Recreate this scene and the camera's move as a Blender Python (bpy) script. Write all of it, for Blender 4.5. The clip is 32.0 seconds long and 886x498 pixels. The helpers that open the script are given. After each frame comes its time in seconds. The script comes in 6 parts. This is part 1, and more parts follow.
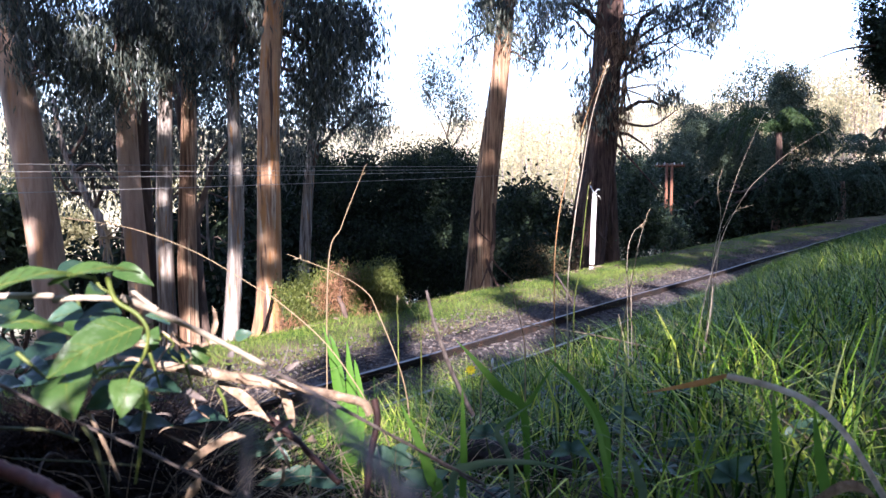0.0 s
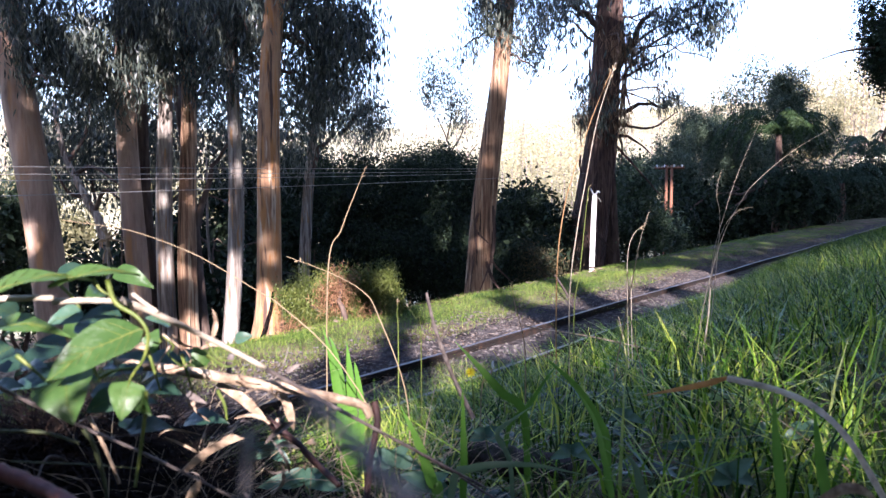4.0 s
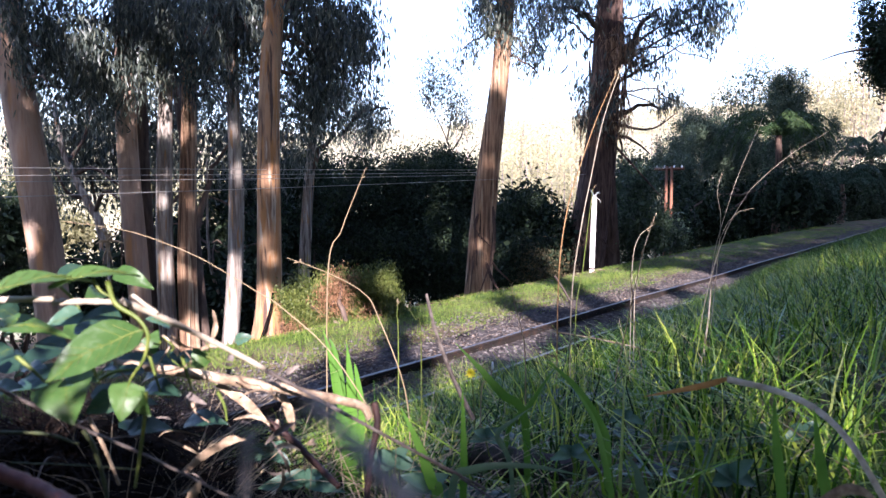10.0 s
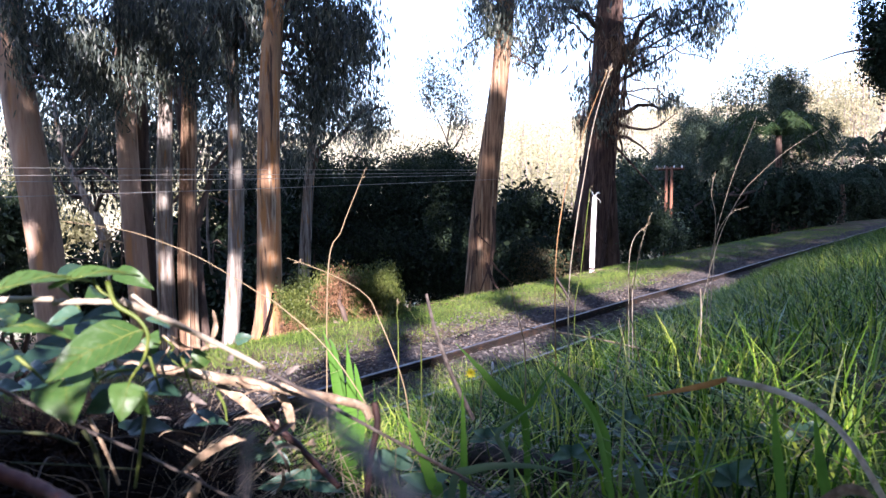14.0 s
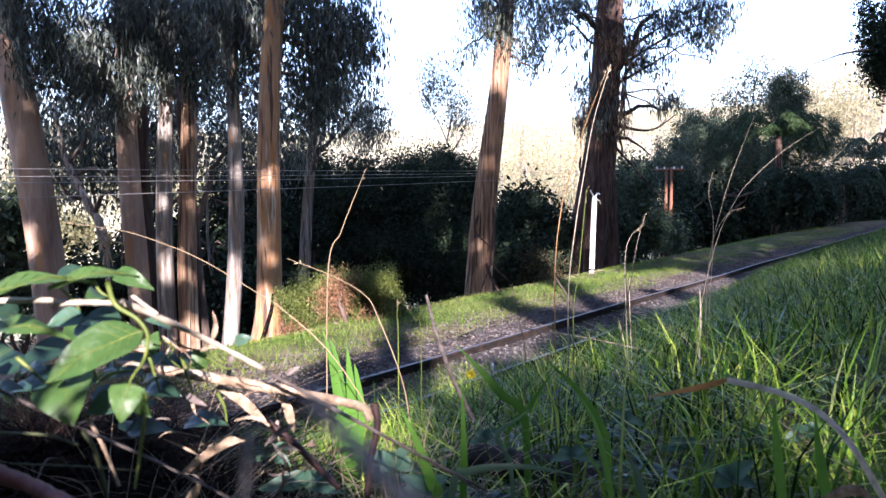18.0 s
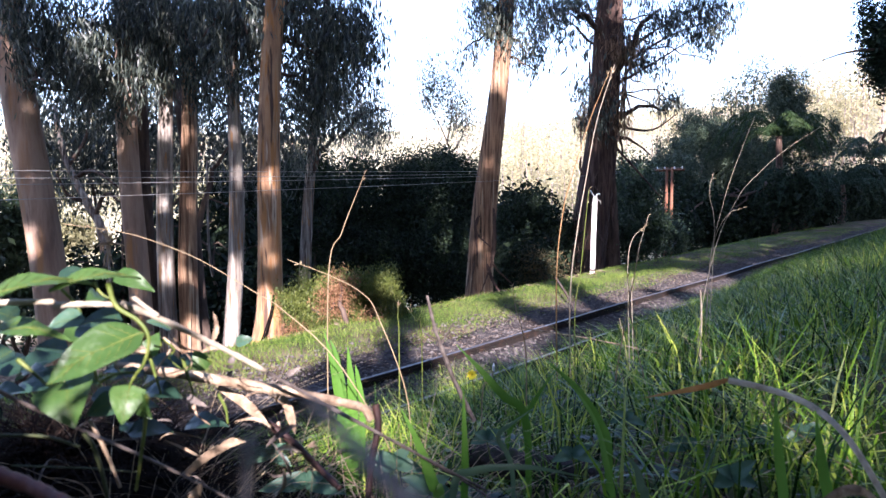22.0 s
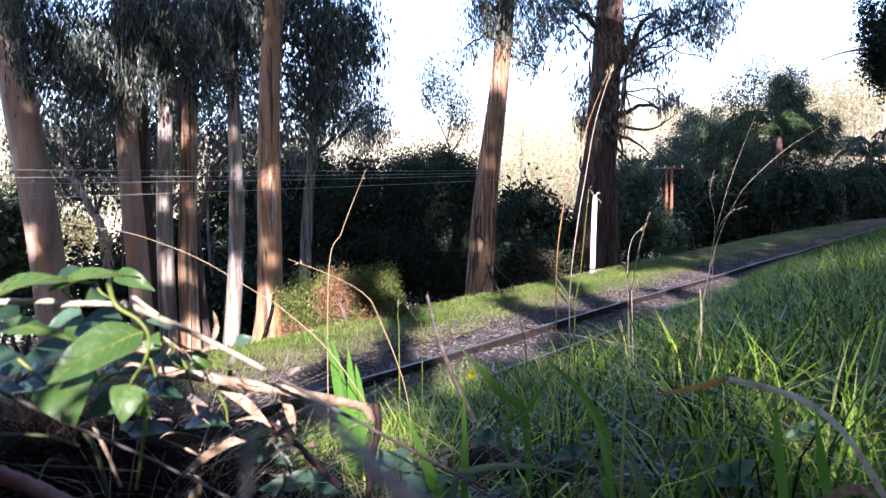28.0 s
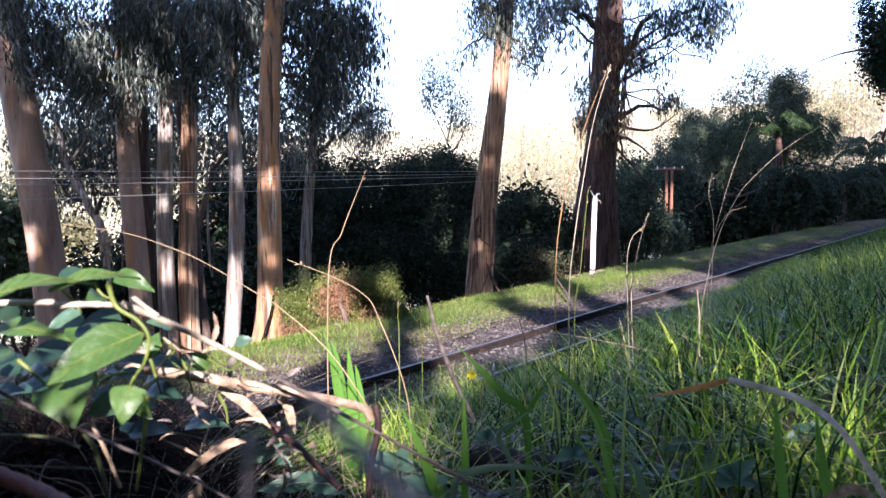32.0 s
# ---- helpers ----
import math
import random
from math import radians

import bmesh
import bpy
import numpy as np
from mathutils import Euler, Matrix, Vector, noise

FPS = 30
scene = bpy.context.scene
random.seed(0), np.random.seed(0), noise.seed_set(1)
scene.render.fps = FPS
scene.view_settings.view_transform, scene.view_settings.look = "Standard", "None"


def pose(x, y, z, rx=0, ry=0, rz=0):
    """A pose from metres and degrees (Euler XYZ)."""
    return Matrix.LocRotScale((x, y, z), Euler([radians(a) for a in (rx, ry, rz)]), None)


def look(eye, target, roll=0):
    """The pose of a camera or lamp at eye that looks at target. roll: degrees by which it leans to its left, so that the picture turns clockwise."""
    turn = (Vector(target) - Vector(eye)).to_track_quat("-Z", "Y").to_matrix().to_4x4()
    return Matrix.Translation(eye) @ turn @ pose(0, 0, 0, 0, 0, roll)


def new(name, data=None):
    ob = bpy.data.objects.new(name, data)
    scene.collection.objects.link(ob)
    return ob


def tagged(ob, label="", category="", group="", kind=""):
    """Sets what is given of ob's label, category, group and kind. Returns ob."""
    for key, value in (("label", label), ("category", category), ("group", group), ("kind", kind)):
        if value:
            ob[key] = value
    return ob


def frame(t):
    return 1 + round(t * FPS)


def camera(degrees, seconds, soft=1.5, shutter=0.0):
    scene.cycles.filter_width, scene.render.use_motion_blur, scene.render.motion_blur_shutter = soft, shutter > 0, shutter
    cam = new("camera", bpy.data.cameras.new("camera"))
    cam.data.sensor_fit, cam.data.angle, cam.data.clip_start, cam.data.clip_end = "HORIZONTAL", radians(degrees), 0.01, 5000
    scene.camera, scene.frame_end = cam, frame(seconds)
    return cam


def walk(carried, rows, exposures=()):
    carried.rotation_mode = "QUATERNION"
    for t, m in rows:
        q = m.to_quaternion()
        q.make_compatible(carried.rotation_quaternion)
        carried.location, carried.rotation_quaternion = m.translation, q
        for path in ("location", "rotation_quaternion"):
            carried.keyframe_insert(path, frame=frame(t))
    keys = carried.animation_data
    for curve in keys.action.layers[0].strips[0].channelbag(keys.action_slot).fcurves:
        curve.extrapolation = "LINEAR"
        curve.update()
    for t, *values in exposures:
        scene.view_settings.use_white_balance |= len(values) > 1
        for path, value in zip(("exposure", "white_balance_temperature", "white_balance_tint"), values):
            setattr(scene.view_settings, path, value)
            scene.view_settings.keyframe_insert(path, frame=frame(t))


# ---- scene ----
cam = camera(65, 32.0, soft=1.5)
EYE = Vector((0.0, 0.0, 1.57))

# the phone stands in the grass and only tips and leans a little: seconds, tilt, lean in degrees
TILT = (
    (0.0, 85.384, 0.135),
    (0.5, 85.417, 0.145),
    (1.0, 85.450, 0.172),
    (1.5, 85.393, 0.154),
    (2.0, 85.336, 0.134),
    (2.5, 85.355, 0.101),
    (3.0, 85.446, 0.091),
    (3.5, 85.592, 0.110),
    (5.5, 85.472, -0.002),
    (6.0, 85.494, 0.035),
    (6.5, 85.541, 0.028),
    (7.0, 85.596, 0.096),
    (7.5, 85.569, 0.042),
    (8.0, 85.595, 0.001),
    (8.5, 85.529, 0.012),
    (9.0, 85.540, 0.000),
    (9.5, 85.608, 0.017),
    (10.0, 85.659, 0.091),
    (10.5, 85.570, 0.058),
    (11.0, 85.561, 0.027),
    (11.5, 85.533, 0.014),
    (12.0, 85.583, 0.072),
    (12.5, 85.684, 0.027),
    (13.0, 85.684, 0.027),
    (13.5, 85.663, 0.088),
    (14.0, 85.663, 0.094),
    (14.5, 85.670, 0.064),
    (16.5, 85.687, 0.010),
    (17.0, 85.691, 0.007),
    (17.5, 85.741, 0.065),
    (18.0, 85.741, 0.083),
    (18.5, 85.792, 0.055),
    (19.0, 85.750, 0.017),
    (19.5, 85.743, 0.045),
    (20.0, 85.732, 0.043),
    (20.5, 85.753, -0.089),
    (21.0, 85.812, -0.089),
    (21.5, 85.926, -0.044),
    (22.0, 85.793, -0.073),
    (22.5, 85.740, -0.110),
    (23.0, 85.804, -0.096),
    (23.5, 85.829, -0.082),
    (24.0, 85.877, -0.062),
    (24.5, 85.816, -0.105),
    (25.0, 85.740, -0.110),
    (25.5, 85.750, -0.083),
    (27.5, 85.685, -0.111),
    (28.0, 85.733, -0.087),
    (28.5, 85.756, -0.113),
    (29.0, 85.784, -0.101),
    (29.5, 85.754, -0.138),
    (30.0, 85.738, -0.139),
    (30.5, 85.760, -0.113),
    (31.0, 85.815, -0.117),
    (31.5, 85.803, -0.120),
    (32.0, 85.796, -0.116),
)
walk(cam, [(t, pose(*EYE, a, 0, 0.045 * (t > 20.2)) @ pose(0, 0, 0, 0, 0, b)) for t, a, b in TILT], exposures=[(0.0, 2.39, 5750, 28), (32.0, 2.39, 5750, 28)])
cam.data.dof.use_dof, cam.data.dof.focus_distance, cam.data.dof.aperture_fstop = True, 5.0, 16.0

# ---- light ----
SUN_FROM, SUN_UP = radians(5), radians(25)     # behind the camera, a little to the right of it
SUN = Vector((math.sin(SUN_FROM) * math.cos(SUN_UP), -math.cos(SUN_FROM) * math.cos(SUN_UP), math.sin(SUN_UP)))
world = bpy.data.worlds.new("sky")
world.use_nodes = True
scene.world = world
sky = world.node_tree.nodes.new("ShaderNodeTexSky")
sky.sky_type, sky.sun_disc = "NISHITA", False
sky.sun_elevation, sky.sun_rotation = SUN_UP, math.pi - SUN_FROM
sky.air_density, sky.dust_density = 1.0, 1.0
world.node_tree.links.new(sky.outputs[0], world.node_tree.nodes["Background"].inputs[0])
world.node_tree.nodes["Background"].inputs[1].default_value = 0.105
lamp = bpy.data.lights.new("sun", "SUN")
lamp.energy, lamp.angle, lamp.color = 4.3, radians(0.5), (1.0, 0.92, 0.8)
sun = new("sun", lamp)
sun.matrix_world = look(SUN * 60, (0, 0, 0))


# ---- materials ----
def surface(name, colours, scale=4.0, stretch=(1, 1, 1), rough=0.8, bump=0.3, bump_scale=40.0, island=0.0, own=0.0,
            translucent=0.0, gloss=0.3, metal=0.0, spots=None, bump_depth=0.02):
    """Noise at two scales through a ramp of colours, with fine relief."""
    m = bpy.data.materials.new(name)
    m.use_nodes = True
    tree = m.node_tree
    n, link = tree.nodes, tree.links.new
    bsdf = n["Principled BSDF"]
    where = n.new("ShaderNodeTexCoord")
    grid = n.new("ShaderNodeMapping")
    grid.inputs["Scale"].default_value = stretch
    link(where.outputs["Object"], grid.inputs[0])
    big = n.new("ShaderNodeTexNoise")
    big.inputs["Scale"].default_value, big.inputs["Detail"].default_value = scale, 7
    big.inputs["Roughness"].default_value = 0.62
    link(grid.outputs[0], big.inputs["Vector"])
    fac = big.outputs["Fac"]
    for kind, amount in (("ShaderNodeNewGeometry", island), ("ShaderNodeObjectInfo", own)):
        if amount:
            g = n.new(kind)
            out = g.outputs["Random Per Island" if kind.endswith("Geometry") else "Random"]
            mix = n.new("ShaderNodeMix")
            mix.inputs[0].default_value = amount
            link(fac, mix.inputs[2])
            link(out, mix.inputs[3])
            fac = mix.outputs[0]
    ramp = n.new("ShaderNodeValToRGB")
    e = ramp.color_ramp.elements
    lo, hi = (0.3, 0.72) if not (island or own) else (0.12, 0.88)
    for i, c in enumerate(colours):
        p = lo + (hi - lo) * i / max(1, len(colours) - 1)
        if i < 2:
            e[i].position = p
        else:
            e.new(p)
        e[i].color = (*c, 1)
    link(fac, ramp.inputs[0])
    colour = ramp.outputs[0]
    for spot_scale, spot_colour, low, high in ((spots,) if spots and not isinstance(spots[0], tuple) else spots or ()):
        s = n.new("ShaderNodeTexNoise")
        s.inputs["Scale"].default_value, s.inputs["Detail"].default_value = spot_scale, 5
        link(grid.outputs[0], s.inputs["Vector"])
        edge = n.new("ShaderNodeMapRange")
        edge.inputs[1].default_value, edge.inputs[2].default_value = low, high
        link(s.outputs["Fac"], edge.inputs[0])
        mix = n.new("ShaderNodeMix")
        mix.data_type = "RGBA"
        link(edge.outputs[0], mix.inputs[0])
        link(colour, mix.inputs[6])
        mix.inputs[7].default_value = (*spot_colour, 1)
        colour = mix.outputs[2]
    link(colour, bsdf.inputs["Base Color"])
    bsdf.inputs["Roughness"].default_value, bsdf.inputs["Metallic"].default_value = rough, metal
    bsdf.inputs["Specular IOR Level"].default_value = gloss
    if bump:
        fine = n.new("ShaderNodeTexNoise")
        fine.inputs["Scale"].default_value, fine.inputs["Detail"].default_value = bump_scale, 5
        link(grid.outputs[0], fine.inputs["Vector"])
        b = n.new("ShaderNodeBump")
        b.inputs["Strength"].default_value, b.inputs["Distance"].default_value = bump, bump_depth
        link(fine.outputs["Fac"], b.inputs["Height"])
        link(b.outputs[0], bsdf.inputs["Normal"])
    if translucent:
        t = n.new("ShaderNodeBsdfTranslucent")
        link(colour, t.inputs[0])
        mix = n.new("ShaderNodeMixShader")
        mix.inputs[0].default_value = translucent
        link(bsdf.outputs[0], mix.inputs[1])
        link(t.outputs[0], mix.inputs[2])
        link(mix.outputs[0], n["Material Output"].inputs[0])
    return m


BARK_PALE = surface("smooth_gum_bark", [(0.09, 0.048, 0.028), (0.26, 0.14, 0.075), (0.40, 0.24, 0.13), (0.38, 0.18, 0.07), (0.5, 0.35, 0.22)], 2.6, (2.8, 2.8, 0.3), 0.78, 0.7, 16,
                    spots=((5.3, (0.36, 0.17, 0.06), 0.55, 0.58), (3.1, (0.5, 0.4, 0.29), 0.6, 0.66), (4.0, (0.085, 0.05, 0.035), 0.565, 0.64)))
BARK_SMOOTH = surface("smooth_pinkish_gum_bark", [(0.16, 0.105, 0.075), (0.26, 0.175, 0.125), (0.36, 0.255, 0.185), (0.31, 0.19, 0.115), (0.42, 0.31, 0.23)], 1.5, (2.0, 2.0, 0.3), 0.75, 0.4, 14,
                      spots=((2.4, (0.34, 0.18, 0.08), 0.57, 0.66), (3.6, (0.17, 0.11, 0.08), 0.6, 0.7)))
BARK_GREY = surface("grey_gum_bark", [(0.06, 0.045, 0.035), (0.19, 0.155, 0.125), (0.33, 0.29, 0.245), (0.22, 0.155, 0.105)], 3.4, (3.8, 3.8, 0.28), 0.8, 0.7, 18,
                    spots=((3.3, (0.46, 0.41, 0.34), 0.59, 0.62), (5.5, (0.3, 0.17, 0.08), 0.6, 0.63), (4.5, (0.085, 0.062, 0.05), 0.58, 0.65)))
BARK_RED = surface("stringy_red_bark", [(0.06, 0.035, 0.023), (0.22, 0.125, 0.073), (0.39, 0.245, 0.145), (0.5, 0.37, 0.25)], 4.0, (4.0, 4.0, 0.16), 0.9, 0.9, 12, bump_depth=0.04,
                   spots=((2.6, (0.46, 0.34, 0.22), 0.6, 0.63), (4.4, (0.05, 0.03, 0.02), 0.58, 0.64)))
BARK_PURPLE = surface("dark_fibrous_bark", [(0.02, 0.012, 0.010), (0.065, 0.038, 0.03), (0.125, 0.078, 0.058), (0.2, 0.14, 0.10)], 4.0, (4.0, 4.0, 0.2), 0.9, 1.0, 12, bump_depth=0.05)
# Near-black colour standing for the shade inside a bark crack.
CRACK_SHADE = surface("bark_crack_shade", [(0.004, 0.003, 0.003), (0.012, 0.009, 0.008)], 9, rough=1.0, bump=0.3, gloss=0.02)
BARK_DARK = surface("dark_bark", [(0.03, 0.02, 0.015), (0.09, 0.06, 0.045), (0.15, 0.11, 0.08)], 5, (2, 2, 0.4), 0.9, 0.6, 18)
LEAF_GUM = surface("gum_leaves", [(0.018, 0.027, 0.024), (0.042, 0.056, 0.047), (0.085, 0.105, 0.082), (0.2, 0.2, 0.14)], 1.2, rough=0.42, bump=0, island=0.6, translucent=0.25, gloss=0.5)
# The gully's deep shade is partly put into these near-black leaf tones.
LEAF_DARK = surface("shade_dark_leaves", [(0.008, 0.014, 0.010), (0.017, 0.028, 0.015), (0.038, 0.058, 0.026)], 0.9, rough=0.6, bump=0, island=0.6, translucent=0.15, gloss=0.14)
LEAF_OLIVE = surface("scrub_leaves", [(0.018, 0.034, 0.020), (0.04, 0.066, 0.034), (0.09, 0.135, 0.06)], 0.9, rough=0.5, bump=0, island=0.55, translucent=0.25, gloss=0.4)
LEAF_TEAL = surface("wattle_leaves", [(0.018, 0.034, 0.024), (0.05, 0.076, 0.048), (0.12, 0.155, 0.09)], 0.9, rough=0.5, bump=0, island=0.55, translucent=0.25, gloss=0.3)
LEAF_IVY = surface("creeper_leaves", [(0.04, 0.056, 0.012), (0.09, 0.115, 0.022), (0.19, 0.2, 0.05)], 2.0, rough=0.5, bump=0, island=0.55, translucent=0.25, gloss=0.35)
LEAF_DEAD = surface("dead_leaves", [(0.10, 0.045, 0.02), (0.24, 0.12, 0.06), (0.36, 0.22, 0.12)], 3.0, rough=0.8, bump=0, island=0.6, translucent=0.2)
LEAF_BRACKEN = surface("half_dead_bracken", [(0.03, 0.03, 0.014), (0.07, 0.06, 0.028), (0.16, 0.11, 0.05)], 3.0, rough=0.8, bump=0, island=0.6, translucent=0.2)
# Sunlight on the scrub is put into these pale leaf colours.
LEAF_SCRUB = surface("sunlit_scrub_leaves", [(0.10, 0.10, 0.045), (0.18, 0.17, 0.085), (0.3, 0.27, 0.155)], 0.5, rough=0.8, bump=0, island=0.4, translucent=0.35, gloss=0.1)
# Far haze and sun glare are put into these pale leaf colours.
LEAF_FAR = surface("hazed_sunlit_far_leaves", [(0.25, 0.23, 0.125), (0.38, 0.345, 0.2), (0.52, 0.465, 0.31)], 0.1, rough=0.9, bump=0, island=0.2, translucent=0.5, gloss=0.1)
FERN = surface("fern_fronds", [(0.014, 0.03, 0.014), (0.032, 0.058, 0.02), (0.07, 0.10, 0.03)], 1.5, rough=0.5, bump=0, island=0.5, translucent=0.35, gloss=0.15)
# Darker copy of the frond colours, with shade put into them.
FERN_SHADED = surface("shaded_fern_fronds", [(0.010, 0.022, 0.014), (0.024, 0.046, 0.028), (0.055, 0.085, 0.052)], 1.5, rough=0.5, bump=0, island=0.5, translucent=0.25, gloss=0.15)
GRASS = surface("green_grass", [(0.003, 0.012, 0.002), (0.010, 0.034, 0.003), (0.05, 0.125, 0.009), (0.16, 0.28, 0.022), (0.46, 0.52, 0.08)], 0.8, rough=0.4, bump=0, island=0.85, translucent=0.25, gloss=0.12)
# Darker than GRASS: self-shadowing between the blades is put into the colour.
GRASS_LONG = surface("self_shaded_bank_grass", [(0.008, 0.024, 0.005), (0.020, 0.056, 0.008), (0.062, 0.13, 0.016), (0.23, 0.30, 0.06)], 0.8, rough=0.5, bump=0, island=0.7, translucent=0.35, gloss=0.12)
# Glossy blades whose pale blue tone paints in the glint of the sky.
GRASS_GLINT = surface("glint_grass", [(0.05, 0.10, 0.05), (0.10, 0.17, 0.09), (0.17, 0.25, 0.15)], 2, rough=0.28, bump=0, island=0.6, translucent=0.2, gloss=0.7)
GRASS_TALL = surface("pale_tall_blades", [(0.02, 0.06, 0.008), (0.06, 0.135, 0.018), (0.15, 0.24, 0.035), (0.32, 0.36, 0.09)], 2, rough=0.35, bump=0, island=0.75, translucent=0.35, gloss=0.3)
GRASS_SHORT = surface("short_verge_grass", [(0.035, 0.08, 0.012), (0.08, 0.145, 0.018), (0.175, 0.235, 0.034), (0.33, 0.33, 0.09)], 0.6, rough=0.55, bump=0, island=0.55, translucent=0.3)
STRAW = surface("dry_grass", [(0.12, 0.08, 0.045), (0.27, 0.195, 0.11), (0.46, 0.37, 0.24)], 6, rough=0.7, bump=0, island=0.5, translucent=0.2)
SOIL = surface("leaf_litter_soil", [(0.03, 0.022, 0.015), (0.075, 0.055, 0.038), (0.13, 0.10, 0.07), (0.19, 0.15, 0.10)], 1.6, rough=0.95, gloss=0.05, bump=0.8, bump_scale=30,
               spots=(0.7, (0.045, 0.075, 0.02), 0.48, 0.62))
STONE = surface("ballast_stone", [(0.035, 0.03, 0.029), (0.085, 0.074, 0.07), (0.16, 0.14, 0.128)], 8, rough=0.9, gloss=0.1, bump=0.5, bump_scale=60, island=0.7)
LITTER = surface("bark_litter", [(0.05, 0.03, 0.022), (0.13, 0.09, 0.066), (0.29, 0.225, 0.17)], 8, rough=0.9, gloss=0.1, bump=0, island=0.75)
# Rust taken nearly to black: shade on the rail side, put into the colour.
RUST = surface("shade_dark_rail_rust", [(0.006, 0.005, 0.004), (0.015, 0.010, 0.008), (0.05, 0.023, 0.011)], 9, rough=0.85, bump=0.5, bump_scale=120, bump_depth=0.004)
STEEL = surface("worn_rail_head", [(0.12, 0.105, 0.10), (0.22, 0.2, 0.19)], 14, (1, 1, 1), rough=0.5, bump=0.1, bump_scale=90, metal=0.85, bump_depth=0.002)
TIMBER = surface("weathered_sleeper", [(0.028, 0.022, 0.018), (0.07, 0.055, 0.045), (0.13, 0.105, 0.085)], 7, (1, 1, 1), rough=0.9, bump=0.8, bump_scale=50, own=0.3)
PAINT = surface("white_paint", [(0.62, 0.6, 0.56), (0.78, 0.77, 0.75), (0.82, 0.82, 0.81)], 4, (1, 1, 0.3), rough=0.6, bump=0.15, bump_scale=60, bump_depth=0.003)
POLE_WOOD = surface("pole_timber", [(0.07, 0.03, 0.02), (0.17, 0.075, 0.042), (0.25, 0.125, 0.075)], 4, (3, 3, 0.2), rough=0.85, bump=0.4, bump_scale=20)
WIRE = surface("copper_wire", [(0.25, 0.23, 0.2), (0.4, 0.37, 0.33)], 3, rough=0.45, bump=0, metal=0.6)


# ---- mesh tools ----
RNG = np.random.default_rng(7)


def as_mesh(name, verts, faces, material, smooth=False):
    me = bpy.data.meshes.new(name)
    verts, faces = np.asarray(verts, dtype=np.float32), np.asarray(faces, dtype=np.int32)
    count, k = faces.shape
    me.vertices.add(len(verts))
    me.vertices.foreach_set("co", verts.ravel())
    me.loops.add(count * k)
    me.loops.foreach_set("vertex_index", faces.ravel())
    me.polygons.add(count)
    me.polygons.foreach_set("loop_start", np.arange(0, count * k, k, dtype=np.int32))
    me.polygons.foreach_set("use_smooth", np.full(count, smooth))
    me.update(calc_edges=True)
    me.materials.append(material)
    return me


def thing(name, base, label, category, group="", kind=""):
    ob = new(name)
    ob.location = base
    ob.empty_display_size = 0.1
    return tagged(ob, label, category, group, kind)


def origin_of(ob):
    o = Vector((0, 0, 0))
    while ob:
        o += Vector(ob.location)
        ob = ob.parent
    return np.array(o)


def part(name, geo, material, parent=None, label="", smooth=False):
    """One mesh from world-space (verts, faces), as a part of parent."""
    verts, faces = geo
    ob = new(name, as_mesh(name, np.asarray(verts) - origin_of(parent), faces, material, smooth))
    ob.parent = parent
    return tagged(ob, label)


def merged(pieces):
    vs, fs, n = [], [], 0
    for v, f in pieces:
        vs.append(np.asarray(v)); fs.append(np.asarray(f) + n)
        n += len(v)
    return np.concatenate(vs), np.concatenate(fs)


def spline(points, n):
    """A smooth line through points, n samples."""
    p = np.asarray(points, dtype=float)
    if len(p) == 2:
        return p[0] + np.linspace(0, 1, n)[:, None] * (p[1] - p[0])
    q = np.vstack([2 * p[0] - p[1], p, 2 * p[-1] - p[-2]])
    out = []
    for t in np.linspace(0, len(p) - 1 - 1e-9, n):
        i, u = int(t), t - int(t)
        a, b, c, d = q[i:i + 4]
        out.append(0.5 * (2 * b + (c - a) * u + (2 * a - 5 * b + 4 * c - d) * u * u + (3 * b - a - 3 * c + d) * u ** 3))
    return np.array(out)


def tube(line, radii, sides=8, flat=1.0):
    line = np.asarray(line, dtype=float)
    n = len(line)
    radii = np.broadcast_to(radii, n) if np.ndim(radii) < 2 else radii
    way = np.gradient(line, axis=0)
    way /= np.linalg.norm(way, axis=1)[:, None] + 1e-12
    ref = np.array((0, 1.0, 0.05)) if abs(way[0][1]) < 0.9 else np.array((1.0, 0, 0))
    u = np.cross(way, ref)
    u /= np.linalg.norm(u, axis=1)[:, None] + 1e-12
    v = np.cross(way, u)
    ang = np.linspace(0, 2 * math.pi, sides, endpoint=False)
    r = np.asarray(radii)[:, None] if np.ndim(radii) < 2 else radii
    verts = line[:, None, :] + (r * np.cos(ang))[..., None] * u[:, None, :] + (r * np.sin(ang) * flat)[..., None] * v[:, None, :]
    i, j = np.meshgrid(np.arange(n - 1), np.arange(sides), indexing="ij")
    k = (j + 1) % sides
    faces = np.stack([i * sides + j, i * sides + k, (i + 1) * sides + k, (i + 1) * sides + j], -1).reshape(-1, 4)
    caps = []
    for row in (0, n - 1):
        for a in range(1, sides - 1, 2):
            caps.append([row * sides, row * sides + a, row * sides + a + 1, row * sides + min(a + 2, sides - 1) if a + 2 < sides else row * sides])
    caps = [c for c in caps if len(set(c)) == 4]
    if caps:
        faces = np.vstack([faces, caps])
    return verts.reshape(-1, 3), faces


